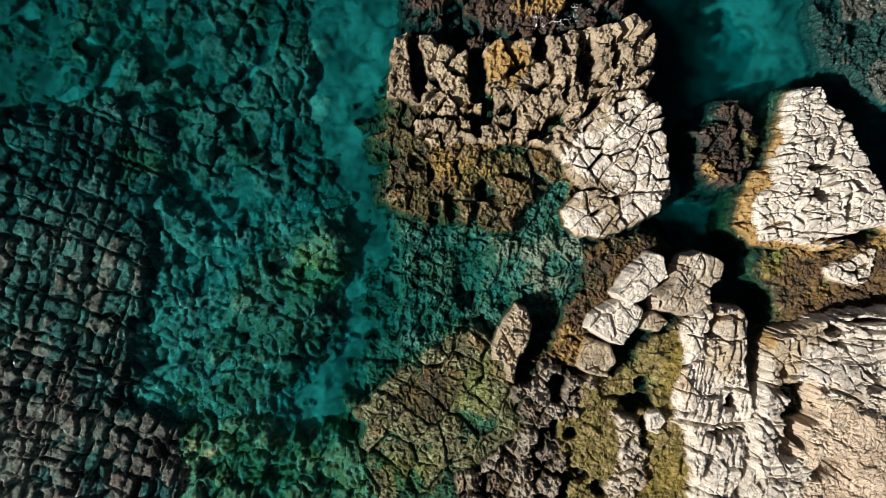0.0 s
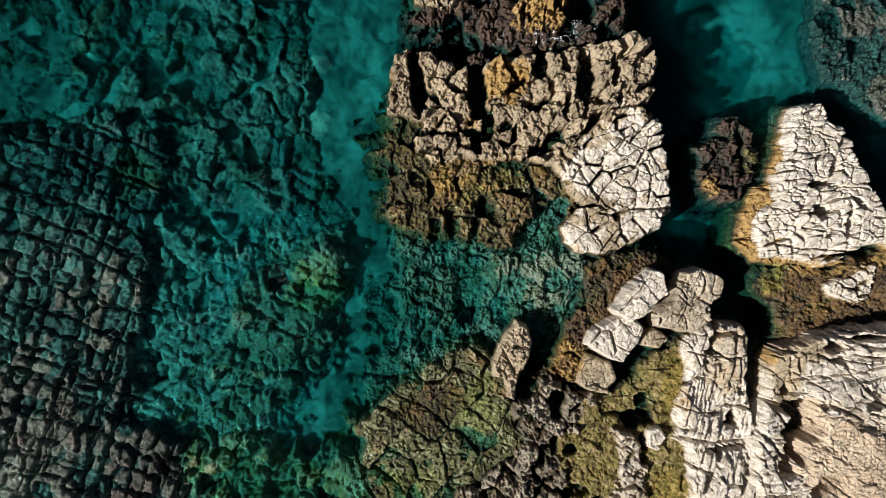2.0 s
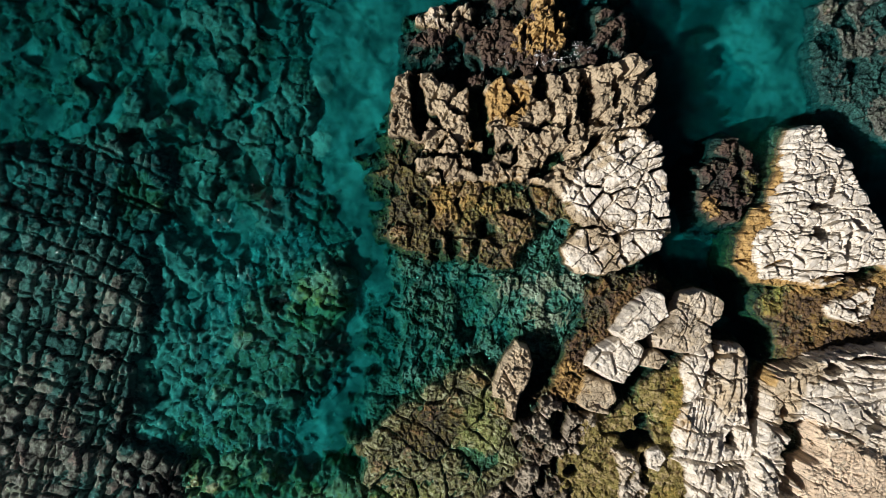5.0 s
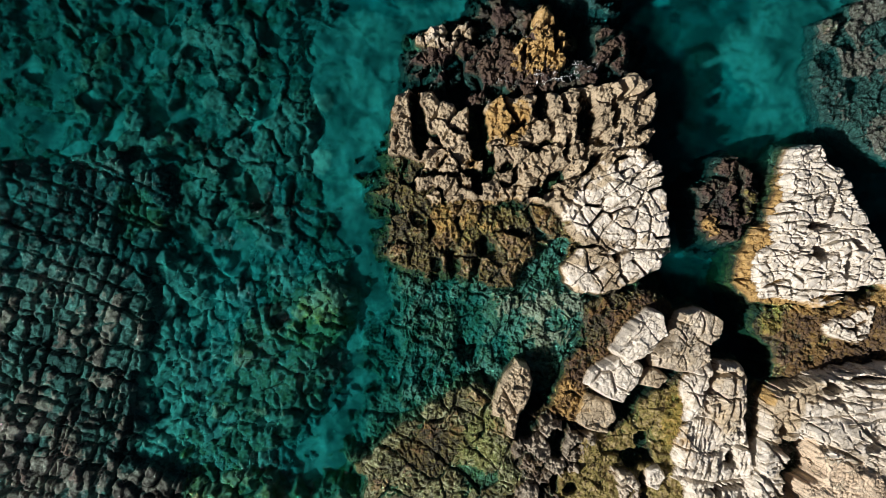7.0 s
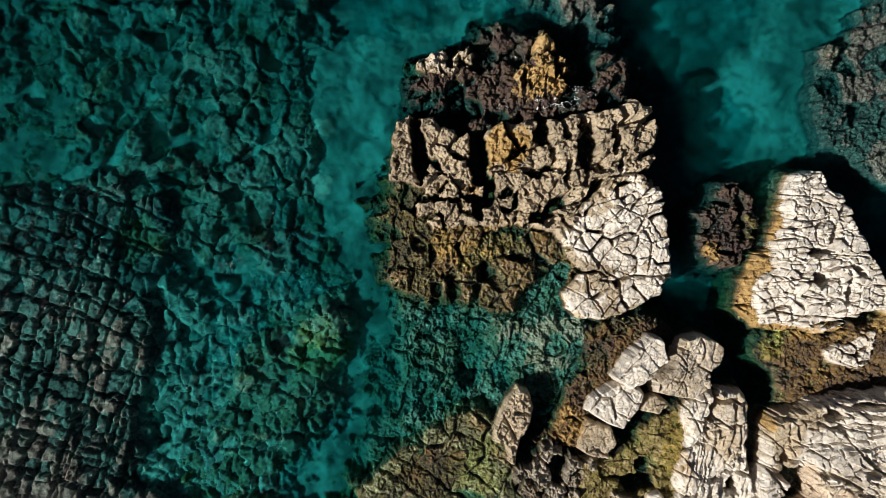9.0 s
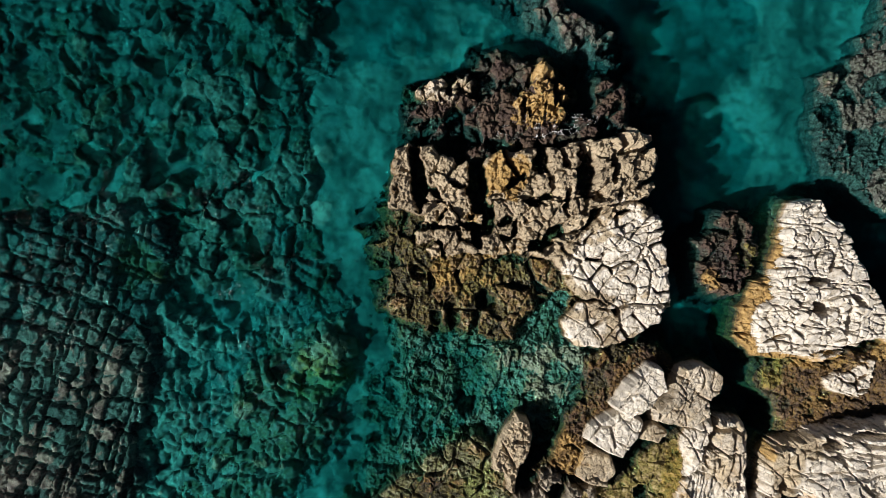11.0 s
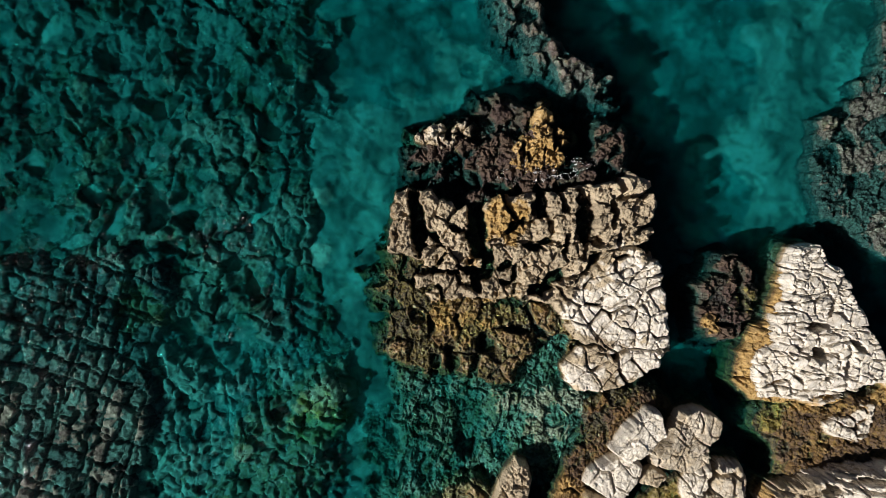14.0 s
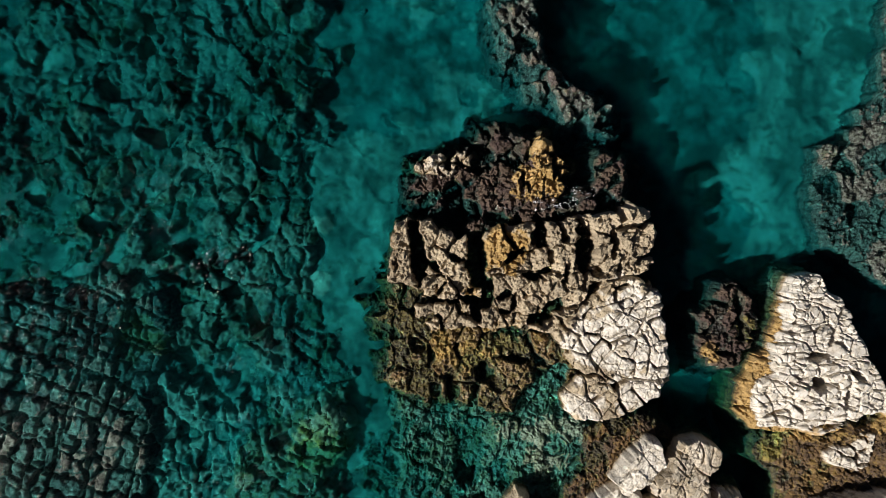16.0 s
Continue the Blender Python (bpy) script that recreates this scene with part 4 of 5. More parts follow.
ZONES["headland"] = dict(
    thing='headland',
    label='broad white and tan limestone headland with rubble and dark holes',
    h=[(12.05, -3.79, 0.9), (13.76, -3.19, 1.1), (15.56, -2.79, 1.2), (12.15, -6.0, 1.2), (14.36, -5.19, 1.5), (15.56, -8.4, 1.9), (12.76, -8.4, 1.5), (17.57, -5.19, 2.0), (17.57, -2.39, 1.5)],
    poly=[(11.98, -3.19), (12.56, -2.95), (13.36, -2.59), (14.36, -2.39), (15.56, -2.23), (18.37, -1.99), (18.37, -10.41), (10.71, -10.41), (11.11, -8.0), (11.25, -6.6), (11.55, -5.3), (11.82, -4.19)],
    size=(1.19, 0.57, -4),
    gashes=[(12.78, -5.45, 0.38, 0.85, -20), (12.35, -6.75, 0.3, 0.7, -15), (13.0, -5.9, 0.7, 0.4, 15), (12.86, -4.99, 0.72, 0.17, -5), (12.86, -6.8, 0.3, 0.55, 10), (12.46, -7.3, 0.42, 0.21, 0), (13.52, -7.84, 0.68, 0.23, 25), (13.96, -2.99, 0.34, 0.17, 0), (15.36, -4.79, 0.42, 0.17, 25), (12.36, -4.59, 0.13, 0.42, 0), (15.26, -2.59, 0.64, 0.11, 3), (14.16, -3.43, 0.3, 0.11, 0)],
    joints=HEADLAND_JOINTS_A + HEADLAND_JOINTS_B,
    pits=0.04,
    closed=0.3,
    rag=0.06,
    rim=0.05,
    amp=0.05,
    tilt=0.12,
    crack=(0.045, 0.28),
    slope=6,
    fine=0.02,
    cover=(0.72, 0.04, 0, 0),
    drop=0.0,
    warp=0.08,
    sub=(0.4, 0.05),
    strata=[(0.09, 0.2, 8)],
    round=0.015,
    facet=0.15,
    wobble=0.015,
    slit=4.0,
)
ZONES["rubble_slope_land"] = dict(
    thing='earth_slope',
    label='tan gravelly slope with scattered pale stones',
    h=[(13.5, -5.49, 1.42), (15.27, -6.28, 1.75), (13.11, -8.05, 1.6), (15.27, -8.44, 1.98), (17.24, -7.07, 2.1)],
    poly=[(13.11, -4.9), (14.09, -5.14), (15.47, -5.88), (18.03, -6.28), (18.03, -10.21), (12.12, -10.21), (12.61, -8.25), (12.91, -6.87), (13.21, -6.08)],
    size=(0.64, 0.42, 20),
    gashes=[(12.78, -5.45, 0.38, 0.85, -20), (12.35, -6.75, 0.3, 0.7, -15), (12.75, -5.79, 0.7, 0.4, 15), (12.61, -6.67, 0.3, 0.55, 10), (13.26, -7.69, 0.68, 0.19, 25)],
    facet=0.12,
    round=0.01,
    amp=0.035,
    tilt=0.1,
    crack=(0.03, 0.06),
    closed=0.6,
    slope=2,
    fine=0.02,
    cover=(0.1, 0.0, 0, 0),
    drop=0.0,
    warp=0.14,
    sub=(0.35, 0.05),
    pits=0.02,
    category='slope',
    stone='earth',
    slit=1.5,
    knobs=[(0.015, 0.2)],
)
PATCHES = [
    (13.78, -0.08, 1.7, 0.34, 1, 0.7),
    (16.64, 0.33, 1.27, 0.53, 1, 0.6),
    (12.26, -0.61, 0.64, 0.64, 3, 0.5),
    (14.05, -1.67, 0.85, 0.53, 1, 0.4),
    (14.68, -2.19, 1.27, 0.3, 2, 0.4),
    (1.37, 6.03, 3.6, 2.33, 1, 0.13),
    (1.07, 5.25, 0.38, 0.34, 1, 0.4),
    (10.39, -3.23, 1.06, 1.59, 0, -0.4),
    (13.08, -3.02, 1.27, 0.42, 0, -0.4),
    (-0.51, -5.49, 1.27, 1.06, 2, 0.4),
    (1.19, -5.28, 1.06, 1.27, 3, 0.18),
    (-1.36, -8.24, 1.27, 0.85, 3, 0.2),
    (-11.3, -7.0, 0.9, 0.8, 2, 0.5),
    (-10.9, -7.3, 0.5, 0.4, 1, 0.4),
    # weed on the boulder field, its dark colour also painted for shaded crevices
    (-16.69, 6.88, 1.27, 1.48, 2, 0.9),
    (-13.59, 7.99, 1.27, 1.27, 2, 0.9),
]
PATCHES += [
    # more such spots: weed, and painted shade of black holes among the boulders
    (-10.05, 6.66, 1.06, 1.27, 2, 0.9),
    (-7.61, 4.23, 0.85, 1.27, 2, 0.9),
    (-5.4, 8.21, 1.06, 1.27, 2, 1.0),
    (-14.03, 4.23, 1.06, 1.06, 2, 0.9),
    (-10.71, 4.45, 0.85, 0.85, 2, 0.9),
    (-7.39, 8.88, 1.06, 1.06, 2, 0.9),
    (-14.92, 12.2, 1.27, 1.27, 2, 1.0),
    (-7.84, 12.86, 0.85, 1.91, 2, 1.0),
    (-13.37, 15.74, 1.27, 1.06, 2, 0.9),
    (-5.4, 15.29, 0.85, 0.85, 2, 1.0),
    (-6.6, 14.0, 1.1, 3.2, 2, 1.0),
    (-14.5, 8.8, 4.5, 3.2, 2, 0.32),
    (-4.6, 2.46, 0.85, 0.85, 2, 0.9),
    (-4.96, 4.45, 0.85, 0.85, 2, 0.9),
    (6.69, 3.72, 2.2, 2.0, 0, 1.0),
    (7.82, 2.89, 0.85, 1.48, 0, 0.8),
]
PATCHES += [
    (5.3, 1.16, 1.06, 0.85, 0, 0.8),
    (7.14, 1.67, 1.2, 0.8, 0, 0.8),
    (2.24, 6.9, 0.93, 1.1, 1, 0.85),
    (5.95, 5.23, 0.85, 0.3, 1, 0.25),
    (-1.75, 6.89, 0.25, 1.06, 2, 0.5),
    (-1.97, 6.08, 0.3, 0.42, 2, 0.4),
    (6.73, 3.1, 0.55, 0.51, 0, -0.45),
    (3.77, 9.18, 0.85, 0.59, 1, 0.35),
    (9.99, 3.12, 0.47, 0.59, 1, 1.0),
    (10.63, 4.64, 0.3, 0.42, 1, 0.4),
    (11.41, 3.92, 0.38, 0.64, 3, 0.6),
    (4.77, -3.46, 0.64, 0.72, 1, 0.8),
    (0.97, 2.99, 1.06, 0.85, 1, 0.35),
    (-0.3, 3.2, 0.64, 0.64, 1, 0.3),
]
PATCHES += [
    (12.33, -4.05, 0.68, 1.27, 0, -0.55),
    (11.93, -3.29, 0.17, 0.42, 1, 0.8),
    (14.16, -6.9, 1.91, 1.91, 0, -0.35),
    (8.63, -4.39, 0.47, 1.48, 1, 0.45),
    (8.32, -8.38, 1.06, 1.06, 1, 0.35),
    (-15.98, -5.35, 1.91, 1.27, 2, 0.8),
    (-11.1, -7.46, 1.27, 1.27, 2, 0.9),
    (-11.72, 3.53, 1.27, 1.06, 3, 0.4),
    (-4.85, -0.84, 1.06, 1.27, 3, 0.4),
    (9.52, -4.27, 0.3, 0.85, 1, 0.2),
    (2.46, 3.62, 1.27, 0.64, 1, 0.25),
]

# ---- relief ----
def blend(low, high, x):
    x = np.clip((x - low) / (high - low), 0, 1)
    return x * x * (3 - 2 * x)


def chance(i, j, salt):
    """A steady random number in 0..1 for each pair of whole numbers."""
    v = (i.astype(np.int64) * 374761393 + j.astype(np.int64) * 668265263 + salt * 2147483629) & 0xFFFFFFFF
    v = ((v ^ (v >> 13)) * 1274126177) & 0xFFFFFFFF
    v = ((v ^ (v >> 16)) * 2246822519) & 0xFFFFFFFF
    return ((v ^ (v >> 15)) & 0xFFFFFF) / float(0x1000000)


def grain(x, y, size, salt):
    x, y = x / size, y / size
    i, j = np.floor(x).astype(np.int64), np.floor(y).astype(np.int64)
    u, v = x - i, y - j
    u, v = u * u * (3 - 2 * u), v * v * (3 - 2 * v)
    low = chance(i, j, salt) * (1 - u) + chance(i + 1, j, salt) * u
    high = chance(i, j + 1, salt) * (1 - u) + chance(i + 1, j + 1, salt) * u
    return (low * (1 - v) + high * v) * 2 - 1


def rough(x, y, size, salt, octaves=4, gain=0.55):
    total, height = 0, 1.0
    for k in range(octaves):
        c, s = math.cos(0.7 * k), math.sin(0.7 * k)
        total = total + height * grain(c * x - s * y, s * x + c * y, size, salt + k)
        size, height = size * 0.5, height * gain
    return total


def cells(x, y, a, b, turn, salt, shake=0.8):
    """Blocks on a jittered lattice: the block's number, its middle, and the distance to its edge."""
    c, s = math.cos(radians(turn)), math.sin(radians(turn))
    u, v = (c * x + s * y) / a, (-s * x + c * y) / b
    i0, j0 = np.floor(u).astype(np.int64), np.floor(v).astype(np.int64)
    near = [np.full(u.shape, 1e9), np.full(u.shape, 1e9)]
    first, second = [np.zeros(u.shape) for _ in range(4)], [np.zeros(u.shape) for _ in range(4)]
    for di in (-1, 0, 1):
        for dj in (-1, 0, 1):
            i, j = i0 + di, j0 + dj
            pu = (i + 0.5 + shake * (chance(i, j, salt) - 0.5)) * a
            pv = (j + 0.5 + shake * (chance(i, j, salt + 1) - 0.5)) * b
            d = (u * a - pu) ** 2 + (v * b - pv) ** 2
            one, two = d < near[0], (d >= near[0]) & (d < near[1])
            near[1] = np.where(one, near[0], np.where(two, d, near[1]))
            for k in range(4):
                second[k] = np.where(one, first[k], np.where(two, (pu, pv, i, j)[k], second[k]))
            for k, value in enumerate((pu, pv, i, j)):
                first[k] = np.where(one, value, first[k])
            near[0] = np.where(one, d, near[0])
    edge = (near[1] - near[0]) / (2 * np.sqrt((first[0] - second[0]) ** 2 + (first[1] - second[1]) ** 2) + 1e-6)
    number, other = [(q[2].astype(np.int64) + 2000) * 4001 + q[3].astype(np.int64) + 2000 for q in (first, second)]
    return number, c * first[0] - s * first[1], s * first[0] + c * first[1], edge, other


def seeded(x, y, seeds):
    """The same, for blocks whose middles are given."""
    near = [np.full(x.shape, 1e9), np.full(x.shape, 1e9)]
    number, other = np.zeros(x.shape, np.int64), np.zeros(x.shape, np.int64)
    for k, (px, py) in enumerate(seeds):
        d = (x - px) ** 2 + (y - py) ** 2
        one, two = d < near[0], (d >= near[0]) & (d < near[1])
        other = np.where(one, number, np.where(two, k, other))
        near[1] = np.where(one, near[0], np.where(two, d, near[1]))
        number = np.where(one, k, number)
        near[0] = np.where(one, d, near[0])
    s = np.array(seeds)
    gap = np.linalg.norm(s[number] - s[other], axis=-1) + 1e-6
    return number, s[number, 0], s[number, 1], (near[1] - near[0]) / (2 * gap), other


def outside(x, y, poly):
    """Distance from an outline: plus outside, minus inside."""
    best, inside = np.full(x.shape, 1e9), np.zeros(x.shape, bool)
    for (ax, ay), (bx, by) in zip(poly, poly[1:] + poly[:1]):
        ex, ey = bx - ax, by - ay
        t = np.clip(((x - ax) * ex + (y - ay) * ey) / (ex * ex + ey * ey + 1e-9), 0, 1)
        best = np.minimum(best, (x - ax - t * ex) ** 2 + (y - ay - t * ey) ** 2)
        if ey:
            inside ^= ((ay > y) != (by > y)) & (x < ex * (y - ay) / ey + ax)
    return np.where(inside, -1, 1) * np.sqrt(best)


def floor_height(x, y):
    """The sandy sea floor, which rises to land beyond the headland."""
    z = -1.68 + 0.2 * rough(x, y, 3.0, 11, 3) + 0.10 * rough(x, y, 0.8, 17, 4) - 0.3 * blend(9.0, 13.0, y)
    z = z + 0.3 * blend(-6.5, -4.5, x) * blend(-1.0, -2.2, x) * blend(-1.0, 1.0, y) * blend(11.0, 8.0, y)
    z = z + 0.5 * blend(11.0, 13.6, x) * blend(5.5, 7.5, y)
    z = z - 0.45 * blend(6.5, 9.0, x) * blend(-3.0, 1.0, y) * blend(11.0, 8.0, y)
    z = z - 0.6 * blend(3.5, 6.0, x) * blend(8.5, 10.5, y) * blend(10.5, 7.5, x)
    return z + 4.2 * blend(0, 16, 0.75 * (x - 18.5) - 0.66 * (y + 5.0)) + 1.2 * blend(18, 40, x)


def zone_height(k, zone, x, y):
    """Height, block number and cover of one zone at the points given."""
    salt = 100 + 17 * k
    calm = np.ones(x.shape)
    for px, py, ca, cb in zone.get("calm", ()):
        calm = calm * blend(0.75, 1.1, np.hypot((x - px) / ca, (y - py) / cb) + 0.15 * rough(x, y, 0.6, salt + 160, 2))
    wobble = zone.get("wobble", 0.035) * (0.25 + 0.75 * calm)
    wx = x + zone["warp"] * rough(x, y, 1.0, salt, 3, 0.4) + wobble * rough(x, y, 0.28, salt + 12, 3, 0.6)
    wy = y + zone["warp"] * rough(x, y, 1.0, salt + 5, 3, 0.4) + wobble * rough(x, y, 0.28, salt + 15, 3, 0.6)
    if isinstance(zone["h"], list):
        total, weight = 0, 0
        for px, py, h in zone["h"]:
            w = 1 / ((x - px) ** 2 + (y - py) ** 2 + 0.3) ** 1.5
            total, weight = total + w * h, weight + w
        base = total / weight
    else:
        base = np.full(x.shape, zone["h"])
    out = outside(wx, wy, zone["poly"]) + zone.get("rag", 0.10) * rough(x, y, 0.45, salt + 70, 4, 0.6)
    if "stray" in zone:
        out = out + zone["stray"] * rough(x, y, 1.8, salt + 75, 2)
    a, b, turn = zone["size"]
    if "seeds" in zone:
        number, px, py, edge, other = seeded(wx, wy, sum(zone["seeds"], []))
    else:
        number, px, py, edge, other = cells(wx, wy, a, b, turn, salt, zone.get("shake", 0.8))
    r = [chance(number, number * 0 + q, salt) for q in range(5)]
    lean = zone["tilt"] * (0.7 + 1.3 * calm)
    z = base + zone["amp"] * (r[0] * 2 - 1) + lean * ((r[1] - 0.5) * (wx - px) + (r[2] - 0.5) * (wy - py))
    z = z - np.where(r[3] < zone["drop"], zone.get("fall", 0.5), 0.0)
    # joints: some wide open, some closed, each uneven along its length
    width, depth = zone["crack"]
    width = width * (0.34 + 0.66 * calm)
    joint = chance(np.minimum(number, other), np.maximum(number, other), salt + 2)
    joint = blend(zone.get("closed", 0.25), 0.95, joint) + 0.12
    joint = joint * (0.35 + 0.9 * blend(-0.6, 0.5, rough(wx, wy, 0.5, salt + 8, 2)))
    away = np.maximum(0, 1 - edge / (width * (0.25 + 1.1 * joint)))
    z = z - depth * np.minimum(1.3, joint * 1.5) * (blend(0, 0.5, away) if zone.get("stone") in ("sunken", "silted") else blend(0.2, 0.45, away))
    z = z - zone.get("round", 0.10) * (0.25 + 0.75 * np.minimum(1, joint)) * np.maximum(0, 1 - edge / (zone.get("shoulder", 0.32) * min(a, b))) ** 2
    # smaller fractures, each flake with a lean of its own
    share, deep = zone.get("sub", (0.35, zone.get("flat", 0.06)))
    size = share * max(a, b)
    bent = 0.7 * wobble
    jx, jy = wx + bent * rough(x, y, 0.25, salt + 3, 2), wy + bent * rough(x, y, 0.25, salt + 4, 2)
    flake, fx, fy, fine_edge, beside = cells(jx, jy, size * 0.95, size * 0.55, turn + 25, salt + 60)
    r = [chance(flake, flake * 0 + q, salt) for q in range(3)]
    z = z + deep * (r[0] - 0.5) + zone.get("facet", 0.7) * (0.7 + 0.3 * calm) * ((r[1] - 0.5) * (jx - fx) + (r[2] - 0.5) * (jy - fy))
    slit = chance(np.minimum(flake, beside), np.maximum(flake, beside), salt + 4)
    z = z - zone.get("slit", 3.0) * (1 - zone.get("knobby", 0.0) * calm) * deep * blend(0.4, 0.9, slit) * blend(0.024 + 0.02 * calm, 0.01, fine_edge)
    z = z - zone.get("pebble", 0.0) * np.maximum(0, 1 - fine_edge / (0.25 * size)) ** 2
    # knobs with creases between them, away from the smooth slabs
    for high, wide in zone.get("knobs", ()):
        z = z + calm * high * (np.abs(rough(x, y, wide, salt + 150, 5, 0.65)) - 0.35)
    # pits, tufts and roughness
    z = z + zone["fine"] * (0.55 * rough(x, y, 0.16, salt + 30, 3, 0.7) - 0.5 * np.abs(rough(x, y, 0.7, salt + 36, 4)))
    z = z - calm * zone.get("pits", 0.10) * blend(0.5, 0.7, rough(x, y, 0.22, salt + 44, 3, 0.5))
    if "lump" in zone:
        z = z + zone["lump"] * rough(x, y, 1.1, salt + 95, 3, 0.5)
    z = z + zone.get("tuft", 0.0) * np.abs(rough(x, y, 0.15, salt + 90, 2, 0.6))
    for deep, thick, turn in zone.get("strata", ()):
        c, s = math.cos(radians(turn)), math.sin(radians(turn))
        across, along = (-s * wx + c * wy), (c * wx + s * wy) * 0.14
        z = z - deep * blend(0.3, 0.48, rough(across, along, thick, salt + 120, 3, 0.6))
    for line in zone.get("joints", ()):
        d, wide = np.full(x.shape, 9.0), line[0]
        for (ax, ay), (bx, by) in zip(line[1:-1], line[2:]):
            ex, ey = bx - ax, by - ay
            t = np.clip(((jx - ax) * ex + (jy - ay) * ey) / (ex * ex + ey * ey), 0, 1)
            d = np.minimum(d, np.hypot(jx - ax - t * ex, jy - ay - t * ey))
        z = z - (0.22 + 1.6 * wide) * blend(wide, wide * 0.45, d * (1 + 0.5 * rough(x, y, 0.3, salt + 50, 2)))
    for gx, gy, ga, gb, gt in zone.get("gashes", ()):
        c, s = math.cos(radians(gt)), math.sin(radians(gt))
        u, v = (c * (wx - gx) + s * (wy - gy)) / ga, (-s * (wx - gx) + c * (wy - gy)) / gb
        z = z - (0.35 + np.maximum(base, 0)) * blend(1.2, 0.8, np.sqrt(u * u + v * v) + 0.3 * rough(x, y, 0.35, salt + 180, 3, 0.6))
    rim = zone.get("rim", 0.10) * (1 + 0.5 * grain(x, y, 0.4, salt + 9))
    z = z - zone["slope"] * np.maximum(0, out) * (1 + 0.4 * rough(x, y, 0.5, salt + 80, 2)) - 0.25 * blend(-rim * 2.5, 0, out) * np.minimum(1, np.maximum(0.3, base))
    return z, number


FIRST_DRY, ISLAND = list(ZONES).index("weed_apron"), list(ZONES).index("rock_island")


def relief(x, y):
    """The highest zone at each point: height, zone, block number and cover."""
    z = floor_height(x, y) - 0.12
    which = np.full(x.shape, -1)
    number = np.zeros(x.shape, np.int64)
    tone = np.zeros(x.shape + (4,))
    for k, zone in enumerate(ZONES.values()):
        px, py = np.array(zone["poly"]).T
        reach = zone.get("reach", 0.8 if zone["slope"] > 2.3 else 1.2)
        rows = (y[:, 0] > py.min() - reach) & (y[:, 0] < py.max() + reach)
        cols = (x[0] > px.min() - reach) & (x[0] < px.max() + reach)
        if not rows.any() or not cols.any():
            continue
        r, c = slice(*np.flatnonzero(rows)[[0, -1]] + (0, 1)), slice(*np.flatnonzero(cols)[[0, -1]] + (0, 1))
        zz, nn = zone_height(k, zone, x[r, c], y[r, c])
        win = zz > z[r, c]
        z[r, c] = np.where(win, zz, z[r, c])
        which[r, c] = np.where(win, k, which[r, c])
        number[r, c] = np.where(win, nn, number[r, c])
        tone[r, c] = np.where(win[..., None], np.array(zone["cover"], float), tone[r, c])
    for px, py, a, b, channel, amount in PATCHES:
        d = np.sqrt(((x - px) / a) ** 2 + ((y - py) / b) ** 2) + 0.35 * rough(x, y, 0.5, 900 + channel, 3)
        spot = blend(1.15, 0.6, d)
        tone[..., channel] += amount * spot
        if channel in (1, 3):
            tone[..., 2] *= 1 - min(0.85, amount) * spot
    # the tide leaves weed and ochre algae between its marks
    tide = blend(0.30, 0.02, z) * blend(-0.5, -0.1, z)
    bare = np.clip(1 - tone[..., 2] - tone[..., 3], 0, 1)
    tone[..., 1] += 0.35 * tide * bare
    tone[..., 2] += 0.45 * tide * bare
    tone[..., 0] *= (1 - tide) * blend(-0.15, 0.1, z)
    # weed below the water; in the island's gaps its dark colour replaces missing shade
    tone[..., 2] += 0.6 * blend(0.0, -0.25, z) * (which >= FIRST_DRY) + 0.5 * blend(0.12, -0.05, z) * (which == ISLAND)
    return z, which, number, np.clip(tone, 0, 1)


def sheet_mesh(name, co, quads, tone=None, material=None):
    """A mesh from arrays of corners and four-cornered faces."""
    data = bpy.data.meshes.new(name)
    data.vertices.add(len(co))
    data.vertices.foreach_set("co", np.ascontiguousarray(co, np.float32).ravel())
    data.loops.add(quads.size)
    data.loops.foreach_set("vertex_index", np.ascontiguousarray(quads, np.int32).ravel())
    data.polygons.add(len(quads))
    data.polygons.foreach_set("loop_start", np.arange(0, quads.size, 4, dtype=np.int32))
    if tone is not None:
        layer = data.attributes.new("cover", "FLOAT_COLOR", "POINT")
        layer.data.foreach_set("color", np.ascontiguousarray(tone, np.float32).ravel())
    data.materials.append(material)
    data.update(calc_edges=True)
    return data


LIMIT, SMALL = 300, 60
things, blocks_of = {}, {}


def thing_for(k):
    name, zone = list(ZONES.items())[k]
    if name not in things:
        px, py = np.array(zone["poly"]).T
        things[name] = tagged(new(zone["thing"]), zone["label"], zone.get("category", "rock"), zone.get("group", ""))
        things[name].location = (px.mean(), py.mean(), -1.7)
        blocks_of[name] = []
    return name, things[name]


def pieces(key):
    """Number the connected pieces of equal key, each by its lowest place."""
    mark = np.where(key >= 0, np.arange(key.size).reshape(key.shape), -1)
    across, along = key[:, 1:] == key[:, :-1], key[1:] == key[:-1]
    for _ in range(400):
        before = mark.sum()
        for same, a, b in ((across, mark[:, 1:], mark[:, :-1]), (along, mark[1:], mark[:-1])):
            low = np.minimum(a, b)
            a[...] = np.where(same, low, a)
            low = np.minimum(a, b)
            b[...] = np.where(same, low, b)
        if mark.sum() == before:
            break
    return mark


